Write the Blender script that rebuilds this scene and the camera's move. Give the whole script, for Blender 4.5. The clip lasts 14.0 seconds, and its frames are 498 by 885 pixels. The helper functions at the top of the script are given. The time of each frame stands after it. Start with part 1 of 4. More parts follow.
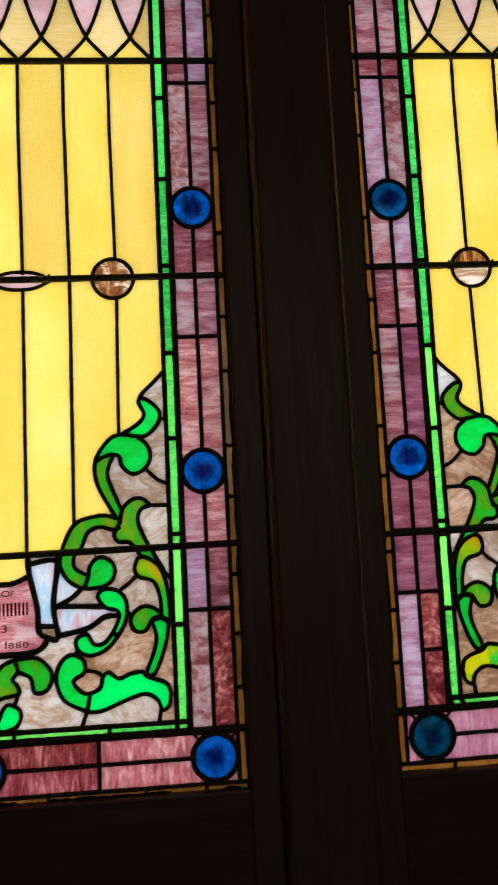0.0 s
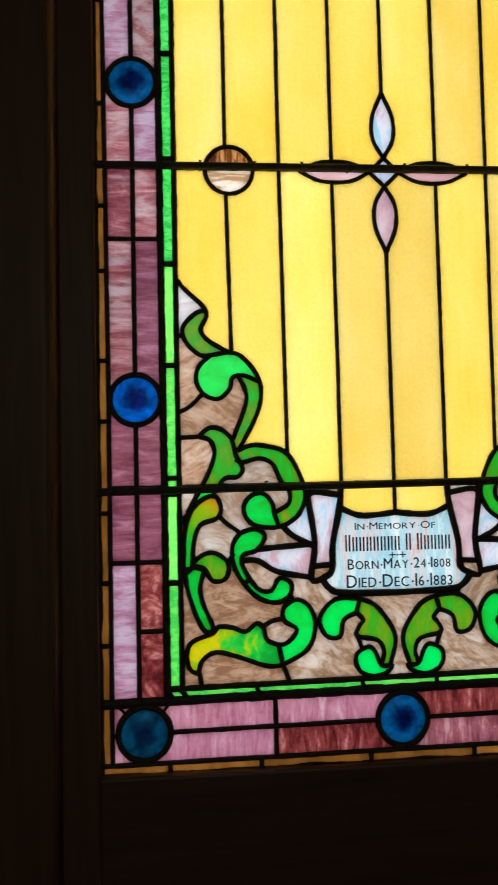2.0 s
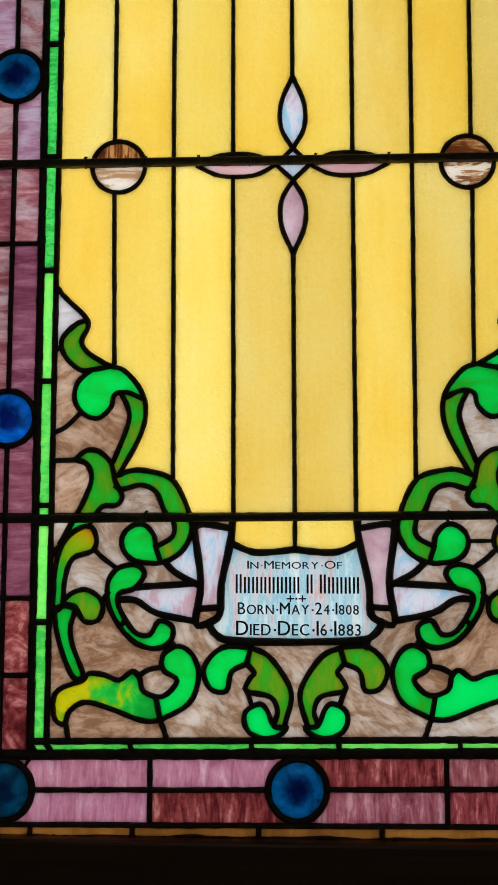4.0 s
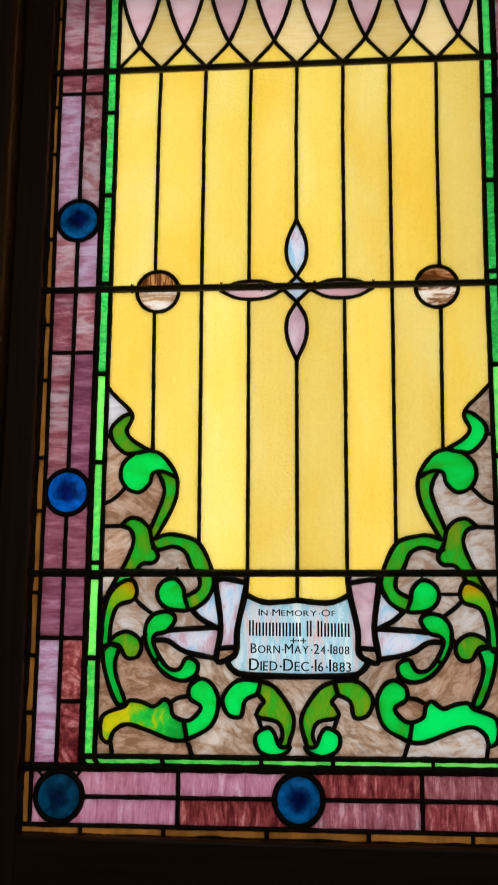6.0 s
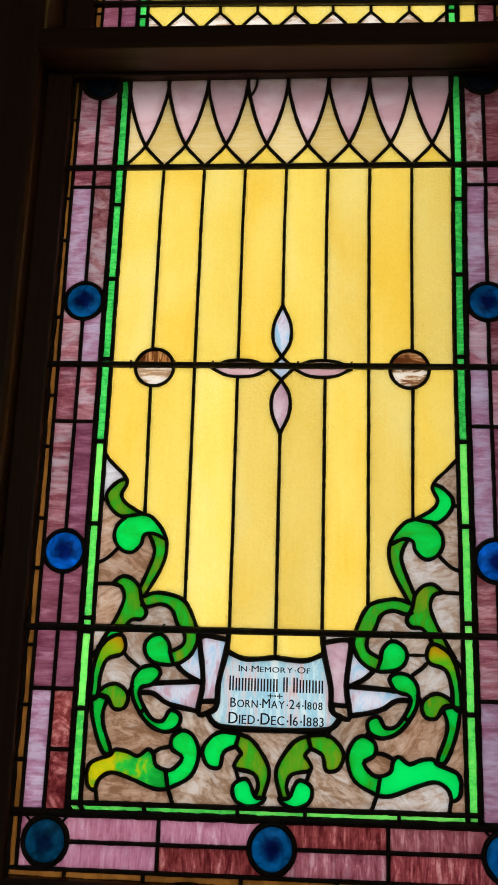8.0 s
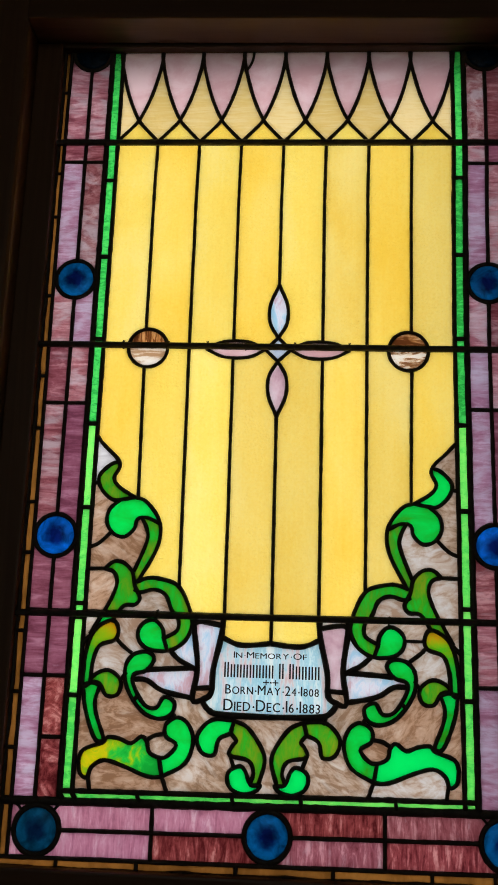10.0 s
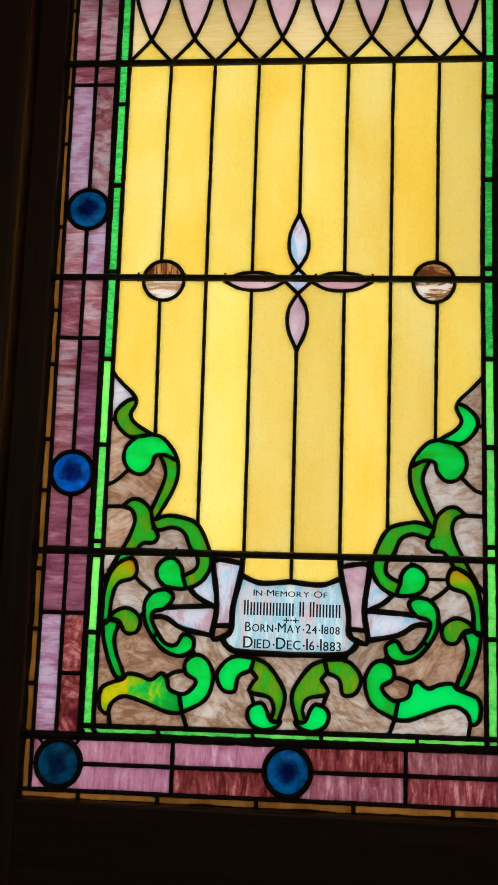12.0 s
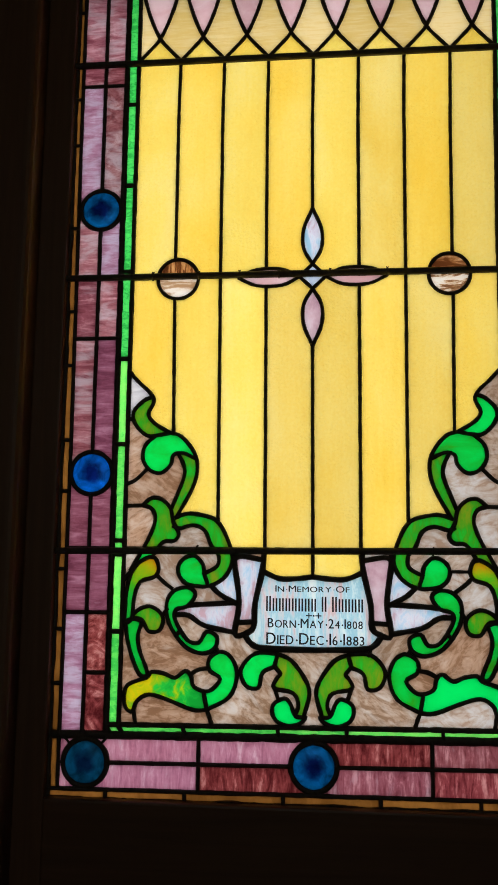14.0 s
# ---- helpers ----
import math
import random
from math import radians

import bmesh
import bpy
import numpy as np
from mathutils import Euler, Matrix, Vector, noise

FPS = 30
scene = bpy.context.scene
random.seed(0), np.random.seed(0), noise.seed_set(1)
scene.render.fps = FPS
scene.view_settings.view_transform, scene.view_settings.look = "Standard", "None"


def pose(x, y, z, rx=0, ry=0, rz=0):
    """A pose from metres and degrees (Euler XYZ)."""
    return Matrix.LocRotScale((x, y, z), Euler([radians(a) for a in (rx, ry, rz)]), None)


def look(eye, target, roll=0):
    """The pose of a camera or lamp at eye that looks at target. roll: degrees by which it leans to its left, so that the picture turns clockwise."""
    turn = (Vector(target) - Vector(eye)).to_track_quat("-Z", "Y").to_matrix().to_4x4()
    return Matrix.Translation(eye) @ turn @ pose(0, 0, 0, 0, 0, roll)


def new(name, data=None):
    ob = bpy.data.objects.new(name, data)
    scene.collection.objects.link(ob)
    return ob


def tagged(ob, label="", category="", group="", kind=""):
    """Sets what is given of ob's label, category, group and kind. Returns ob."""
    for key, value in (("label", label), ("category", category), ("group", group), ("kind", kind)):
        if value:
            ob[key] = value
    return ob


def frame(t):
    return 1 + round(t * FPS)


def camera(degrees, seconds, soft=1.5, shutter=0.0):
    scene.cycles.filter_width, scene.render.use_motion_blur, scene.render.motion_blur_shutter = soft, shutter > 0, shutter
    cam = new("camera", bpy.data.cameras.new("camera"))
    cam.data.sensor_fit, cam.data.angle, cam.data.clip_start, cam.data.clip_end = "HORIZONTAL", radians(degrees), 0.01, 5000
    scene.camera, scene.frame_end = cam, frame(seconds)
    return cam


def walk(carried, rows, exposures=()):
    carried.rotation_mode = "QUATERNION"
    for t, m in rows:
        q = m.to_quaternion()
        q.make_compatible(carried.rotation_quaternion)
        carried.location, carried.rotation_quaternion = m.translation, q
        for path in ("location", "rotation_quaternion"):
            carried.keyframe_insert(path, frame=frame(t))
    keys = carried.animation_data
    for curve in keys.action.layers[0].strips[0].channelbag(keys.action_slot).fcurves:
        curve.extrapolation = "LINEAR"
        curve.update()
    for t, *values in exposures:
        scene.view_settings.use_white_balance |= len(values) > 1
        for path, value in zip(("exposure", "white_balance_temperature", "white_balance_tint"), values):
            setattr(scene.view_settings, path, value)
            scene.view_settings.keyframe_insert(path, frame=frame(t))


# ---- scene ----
cam = camera(33.9, 14.0, 1.5, 0.25)
PATH = [
    (0, (-0.706, -1.277, 1.494), (-0.54, 0.701, 1.736), -2.9),
    (0.5, (-0.641, -1.186, 1.5), (-0.449, 0.786, 1.774), -0.5),
    (1, (-0.553, -1.131, 1.488), (-0.373, 0.845, 1.734), -0.8),
    (1.4, (-0.45, -1.1, 1.481), (-0.295, 0.885, 1.668), -1.4),
    (1.5, (-0.423, -1.095, 1.484), (-0.244, 0.89, 1.651), -1.6),
    (2, (-0.296, -1.08, 1.491), (-0.112, 0.908, 1.614), -1.3),
    (2.5, (-0.204, -1.077, 1.485), (-0.022, 0.91, 1.615), -1.6),
    (3, (-0.123, -1.011, 1.483), (-0.035, 0.98, 1.657), -0.8),
    (3.5, (-0.064, -0.964, 1.502), (-0.116, 1.026, 1.691), 0.6),
    (3.7, (-0.043, -0.96, 1.499), (-0.103, 1.031, 1.679), 0.3),
    (5.8, (0.019, -1.167, 1.503), (-0.137, 0.809, 1.766), -0.2),
    (6, (0.018, -1.199, 1.501), (-0.131, 0.771, 1.813), 0.4),
    (6.5, (0.044, -1.258, 1.503), (-0.102, 0.696, 1.904), 0.5),
    (7, (0.059, -1.29, 1.5), (-0.111, 0.657, 1.922), 0.2),
    (7.5, (0.043, -1.302, 1.502), (-0.107, 0.642, 1.948), 1.5),
    (9.8, (0.044, -1.282, 1.502), (-0.086, 0.669, 1.924), 2.1),
    (10, (0.027, -1.276, 1.503), (-0.082, 0.678, 1.915), 1.8),
    (10.5, (0.026, -1.271, 1.499), (-0.085, 0.689, 1.88), 1.7),
    (11, (0.016, -1.263, 1.502), (-0.117, 0.7, 1.858), 2.4),
    (11.5, (0.014, -1.251, 1.498), (-0.132, 0.718, 1.821), 2.6),
    (12, (0.022, -1.242, 1.495), (-0.126, 0.733, 1.773), 1.8),
    (12.5, (0.019, -1.252, 1.495), (-0.141, 0.721, 1.779), 1.0),
    (13, (0.029, -1.244, 1.492), (-0.137, 0.731, 1.763), 0.2),
    (13.5, (0.026, -1.245, 1.492), (-0.156, 0.729, 1.76), 0.3),
    (14, (0.021, -1.241, 1.491), (-0.17, 0.731, 1.766), 0.6),
]
walk(cam, [(t, look(eye, target, roll)) for t, eye, target, roll in PATH],
     exposures=[(0.0, 0.70), (0.5, 0.95), (1.0, 0.95), (1.5, 0.95), (2.0, 0.72), (2.5, 0.6), (3.0, 0.50), (3.5, 0.42), (6.0, 0.54), (14.0, 0.54)])

# ---- world and light ----
world = bpy.data.worlds.new("overcast_sky")
scene.world = world
world.use_nodes = True
wn = world.node_tree
sky = wn.nodes.new("ShaderNodeTexSky")
sky.sky_type = "NISHITA"
sky.sun_disc = False
sky.sun_elevation = radians(48)
sky.sun_rotation = radians(25)
sky.dust_density = 4.0
wn.links.new(sky.outputs[0], wn.nodes["Background"].inputs[0])
wn.nodes["Background"].inputs[1].default_value = 0.13

sun = new("sun", bpy.data.lights.new("sun", "SUN"))
sun.data.energy = 1.0
sun.data.angle = radians(25)
sun.data.color = (1.0, 0.95, 0.88)
sun.matrix_world = look((1.5, 6, 6), (-0.5, 0, 1.9))


# fill lamp added in an unseen back-wall opening, to lift the dark woodwork
fill_lamp = new("room_fill", bpy.data.lights.new("room_fill", "AREA"))
fill_lamp.data.shape, fill_lamp.data.size, fill_lamp.data.size_y = "RECTANGLE", 1.1, 2.1
fill_lamp.data.energy = 8.5
fill_lamp.data.color = (1.0, 0.86, 0.62)
fill_lamp.matrix_world = look((0, -7.05, 2.8), (0, 0, 2.8))


# ---- materials ----
def shader(name):
    m = bpy.data.materials.new(name)
    m.use_nodes = True
    t = m.node_tree
    for n in list(t.nodes):
        t.nodes.remove(n)
    out = t.nodes.new("ShaderNodeOutputMaterial")
    return m, t, out


def node(t, kind, **kw):
    n = t.nodes.new(kind)
    for k, v in kw.items():
        n.inputs[k.replace("_", " ")].default_value = v
    return n


def ramp(t, stops):
    r = t.nodes.new("ShaderNodeValToRGB")
    e = r.color_ramp.elements
    while len(e) < len(stops):
        e.new(0.5)
    for el, (p, c) in zip(e, stops):
        el.position = p
        el.color = (*c, 1)
    return r


def root(c):
    """Tint of one face of a pane; light crosses two of them."""
    return tuple(math.sqrt(max(v, 0.0)) for v in c)


def math_node(t, op, a, b=None):
    n = t.nodes.new("ShaderNodeMath")
    n.operation = op
    for i, v in enumerate((a, b)):
        if v is None:
            continue
        if isinstance(v, (int, float)):
            n.inputs[i].default_value = v
        else:
            t.links.new(v, n.inputs[i])
    return n.outputs[0]


def glass(name, stops, stretch=(14, 14, 60), warp=1.2, detail=5, rough=0.16, bump=0.15, bump_scale=120, spread=0.35,
          fine=0.25, gloss=0.02, tone=0.1, contrast=1.9, hue=0.0, lean=None, vein=0.0, patch=None, drawn=0.0, turn=0.0):
    """Hand-rolled window glass: streaks of colour through the sheet, a rippled glossy skin."""
    m, t, out = shader(name)
    co = t.nodes.new("ShaderNodeTexCoord")
    info = t.nodes.new("ShaderNodeObjectInfo")
    mp = t.nodes.new("ShaderNodeMapping")
    mp.inputs["Scale"].default_value = stretch
    place = co.outputs["Object"]
    if turn:  # each piece was cut at its own angle to the grain of the sheet
        vr = t.nodes.new("ShaderNodeVectorRotate")
        vr.rotation_type = "Y_AXIS"
        t.links.new(place, vr.inputs["Vector"])
        cut = math_node(t, "FRACT", math_node(t, "MULTIPLY", info.outputs["Random"], 29.7))
        t.links.new(math_node(t, "MULTIPLY", math_node(t, "SUBTRACT", cut, 0.5), turn), vr.inputs["Angle"])
        place = vr.outputs[0]
    t.links.new(place, mp.inputs["Vector"])
    w = math_node(t, "MULTIPLY", info.outputs["Random"], 40.0)
    n1 = t.nodes.new("ShaderNodeTexNoise")
    n1.noise_dimensions = "4D"
    for k, v in (("Scale", 1.0), ("Detail", detail), ("Roughness", 0.6), ("Distortion", warp)):
        n1.inputs[k].default_value = v
    t.links.new(mp.outputs[0], n1.inputs["Vector"])
    t.links.new(w, n1.inputs["W"])
    n2 = t.nodes.new("ShaderNodeTexNoise")
    n2.noise_dimensions = "4D"
    for k, v in (("Scale", 220.0), ("Detail", 3.0)):
        n2.inputs[k].default_value = v
    t.links.new(co.outputs["Object"], n2.inputs["Vector"])
    t.links.new(w, n2.inputs["W"])
    streak = math_node(t, "ADD", math_node(t, "MULTIPLY", math_node(t, "SUBTRACT", n1.outputs["Fac"], 0.5), contrast), 0.5)
    a = math_node(t, "ADD", streak, math_node(t, "MULTIPLY", math_node(t, "SUBTRACT", n2.outputs["Fac"], 0.5), fine))
    b = math_node(t, "ADD", a, math_node(t, "MULTIPLY", math_node(t, "SUBTRACT", info.outputs["Random"], 0.5), spread))
    if vein:  # thin pale veins
        nv = t.nodes.new("ShaderNodeTexNoise")
        nv.noise_dimensions = "4D"
        for k, v in (("Scale", 0.7), ("Detail", 4.0), ("Distortion", 2.0)):
            nv.inputs[k].default_value = v
        t.links.new(mp.outputs[0], nv.inputs["Vector"])
        t.links.new(math_node(t, "ADD", w, 7.7), nv.inputs["W"])
        away = math_node(t, "ABSOLUTE", math_node(t, "SUBTRACT", nv.outputs["Fac"], 0.5))
        thin = math_node(t, "MAXIMUM", math_node(t, "SUBTRACT", 1.0, math_node(t, "MULTIPLY", away, 16.0)), 0.0)
        b = math_node(t, "ADD", b, math_node(t, "MULTIPLY", thin, vein))
    if drawn:  # fine upright lines left by the rolling of the sheet
        md = t.nodes.new("ShaderNodeMapping")
        md.inputs["Scale"].default_value = (170, 170, 7)
        t.links.new(co.outputs["Object"], md.inputs["Vector"])
        nd = t.nodes.new("ShaderNodeTexNoise")
        nd.noise_dimensions = "4D"
        for k, v in (("Scale", 1.0), ("Detail", 4.0), ("Distortion", 0.5)):
            nd.inputs[k].default_value = v
        t.links.new(md.outputs[0], nd.inputs["Vector"])
        t.links.new(math_node(t, "ADD", w, 3.1), nd.inputs["W"])
        b = math_node(t, "ADD", b, math_node(t, "MULTIPLY", math_node(t, "SUBTRACT", nd.outputs["Fac"], 0.5), drawn))
    if lean:  # the colour drifts from one side of the sheet to the other
        dot = t.nodes.new("ShaderNodeVectorMath")
        dot.operation = "DOT_PRODUCT"
        dot.inputs[1].default_value = lean
        t.links.new(co.outputs["Object"], dot.inputs[0])
        b = math_node(t, "ADD", b, dot.outputs["Value"])
    r = ramp(t, [(p, root(c)) for p, c in stops])
    t.links.new(b, r.inputs[0])
    hs = t.nodes.new("ShaderNodeHueSaturation")
    tone_n = math_node(t, "ADD", math_node(t, "MULTIPLY", math_node(t, "SUBTRACT", info.outputs["Random"], 0.5), tone), 1.0)
    t.links.new(tone_n, hs.inputs["Value"])
    if hue:
        other = math_node(t, "FRACT", math_node(t, "MULTIPLY", info.outputs["Random"], 17.3))
        t.links.new(math_node(t, "ADD", math_node(t, "MULTIPLY", math_node(t, "SUBTRACT", other, 0.5), hue), 0.5), hs.inputs["Hue"])
    sheet = r.outputs[0]
    if patch:  # broad clouds of a second colour in the melt
        tint, grain, edge = patch
        mc = t.nodes.new("ShaderNodeMapping")
        mc.inputs["Scale"].default_value = grain
        t.links.new(place, mc.inputs["Vector"])
        cl = t.nodes.new("ShaderNodeTexNoise")
        cl.noise_dimensions = "4D"
        for k, v in (("Scale", 1.0), ("Detail", 6.0), ("Roughness", 0.62), ("Distortion", 1.6)):
            cl.inputs[k].default_value = v
        t.links.new(mc.outputs[0], cl.inputs["Vector"])
        t.links.new(math_node(t, "ADD", w, 21.3), cl.inputs["W"])
        much = ramp(t, [(edge, (0, 0, 0)), (edge + 0.14, (0.75, 0.75, 0.75))])
        t.links.new(cl.outputs["Fac"], much.inputs[0])
        mix = t.nodes.new("ShaderNodeMix")
        mix.data_type = "RGBA"
        t.links.new(much.outputs[0], mix.inputs[0])
        t.links.new(sheet, mix.inputs[6])
        mix.inputs[7].default_value = (*root(tint), 1)
        sheet = mix.outputs[2]
    t.links.new(sheet, hs.inputs["Color"])
    tr = t.nodes.new("ShaderNodeBsdfTranslucent")
    t.links.new(hs.outputs[0], tr.inputs["Color"])
    gl = t.nodes.new("ShaderNodeBsdfGlossy")
    gl.inputs["Roughness"].default_value = rough
    n3 = t.nodes.new("ShaderNodeTexNoise")
    n3.inputs["Scale"].default_value = bump_scale
    n3.inputs["Detail"].default_value = 2.0
    t.links.new(co.outputs["Object"], n3.inputs["Vector"])
    bp = t.nodes.new("ShaderNodeBump")
    bp.inputs["Strength"].default_value = bump
    bp.inputs["Distance"].default_value = 0.002
    t.links.new(n3.outputs["Fac"], bp.inputs["Height"])
    t.links.new(bp.outputs[0], gl.inputs["Normal"])
    t.links.new(bp.outputs[0], tr.inputs["Normal"])
    mx = t.nodes.new("ShaderNodeMixShader")
    mx.inputs[0].default_value = gloss
    t.links.new(tr.outputs[0], mx.inputs[1])
    t.links.new(gl.outputs[0], mx.inputs[2])
    t.links.new(mx.outputs[0], out.inputs[0])
    return m


def rondel_glass(name, rim, body, heart):
    """Spun rondel: thick and dark in its heart, lighter round it."""
    m, t, out = shader(name)
    co = t.nodes.new("ShaderNodeTexCoord")
    info = t.nodes.new("ShaderNodeObjectInfo")
    ln = t.nodes.new("ShaderNodeVectorMath")
    ln.operation = "LENGTH"
    nz = t.nodes.new("ShaderNodeTexNoise")
    nz.noise_dimensions = "4D"
    nz.inputs["Scale"].default_value = 85
    nz.inputs["Detail"].default_value = 3
    t.links.new(co.outputs["Object"], nz.inputs["Vector"])
    t.links.new(math_node(t, "MULTIPLY", info.outputs["Random"], 30.0), nz.inputs["W"])
    t.links.new(co.outputs["Object"], ln.inputs[0])
    d = math_node(t, "MULTIPLY", ln.outputs["Value"], 30.0)
    d = math_node(t, "ADD", d, math_node(t, "MULTIPLY", math_node(t, "SUBTRACT", nz.outputs["Fac"], 0.5), 0.7))
    mo = t.nodes.new("ShaderNodeTexNoise")
    mo.noise_dimensions = "4D"
    for k, v in (("Scale", 42.0), ("Detail", 4.0), ("Distortion", 1.5)):
        mo.inputs[k].default_value = v
    t.links.new(co.outputs["Object"], mo.inputs["Vector"])
    t.links.new(math_node(t, "MULTIPLY", info.outputs["Random"], 50.0), mo.inputs["W"])
    hv = t.nodes.new("ShaderNodeHueSaturation")
    t.links.new(math_node(t, "ADD", math_node(t, "MULTIPLY", math_node(t, "SUBTRACT", mo.outputs["Fac"], 0.5), 2.6), 0.95), hv.inputs["Value"])
    r = ramp(t, [(0.30, root(heart)), (0.47, root(tuple(0.35 * b + 0.65 * h for b, h in zip(body, heart)))), (0.64, root(body)), (0.84, root(body)), (1.0, root(rim))])
    t.links.new(d, r.inputs[0])
    tr = t.nodes.new("ShaderNodeBsdfTranslucent")
    t.links.new(r.outputs[0], hv.inputs["Color"])
    t.links.new(hv.outputs[0], tr.inputs["Color"])
    gl = t.nodes.new("ShaderNodeBsdfGlossy")
    gl.inputs["Roughness"].default_value = 0.4
    mx = t.nodes.new("ShaderNodeMixShader")
    mx.inputs[0].default_value = 0.015
    t.links.new(tr.outputs[0], mx.inputs[1])
    t.links.new(gl.outputs[0], mx.inputs[2])
    t.links.new(mx.outputs[0], out.inputs[0])
    return m


def solid(name, c1, c2, scale=(8, 8, 8), rough=0.5, metal=0.0, bump=0.2, detail=6, spec=0.5):
    m, t, out = shader(name)
    co = t.nodes.new("ShaderNodeTexCoord")
    mp = t.nodes.new("ShaderNodeMapping")
    mp.inputs["Scale"].default_value = scale
    t.links.new(co.outputs["Object"], mp.inputs["Vector"])
    n1 = node(t, "ShaderNodeTexNoise", Scale=1.0, Detail=detail, Roughness=0.6, Distortion=0.6)
    t.links.new(mp.outputs[0], n1.inputs["Vector"])
    r = ramp(t, [(0.3, c1), (0.7, c2)])
    t.links.new(n1.outputs["Fac"], r.inputs[0])
    p = t.nodes.new("ShaderNodeBsdfPrincipled")
    p.inputs["Metallic"].default_value = metal
    p.inputs["Specular IOR Level"].default_value = spec
    t.links.new(r.outputs[0], p.inputs["Base Color"])
    n2 = node(t, "ShaderNodeTexNoise", Scale=3.0, Detail=3.0)
    t.links.new(mp.outputs[0], n2.inputs["Vector"])
    rr = math_node(t, "ADD", math_node(t, "MULTIPLY", n2.outputs["Fac"], 0.25), rough - 0.12)
    t.links.new(rr, p.inputs["Roughness"])
    bp = t.nodes.new("ShaderNodeBump")
    bp.inputs["Strength"].default_value = bump
    bp.inputs["Distance"].default_value = 0.003
    t.links.new(n1.outputs["Fac"], bp.inputs["Height"])
    t.links.new(bp.outputs[0], p.inputs["Normal"])
    t.links.new(p.outputs[0], out.inputs[0])
    return m


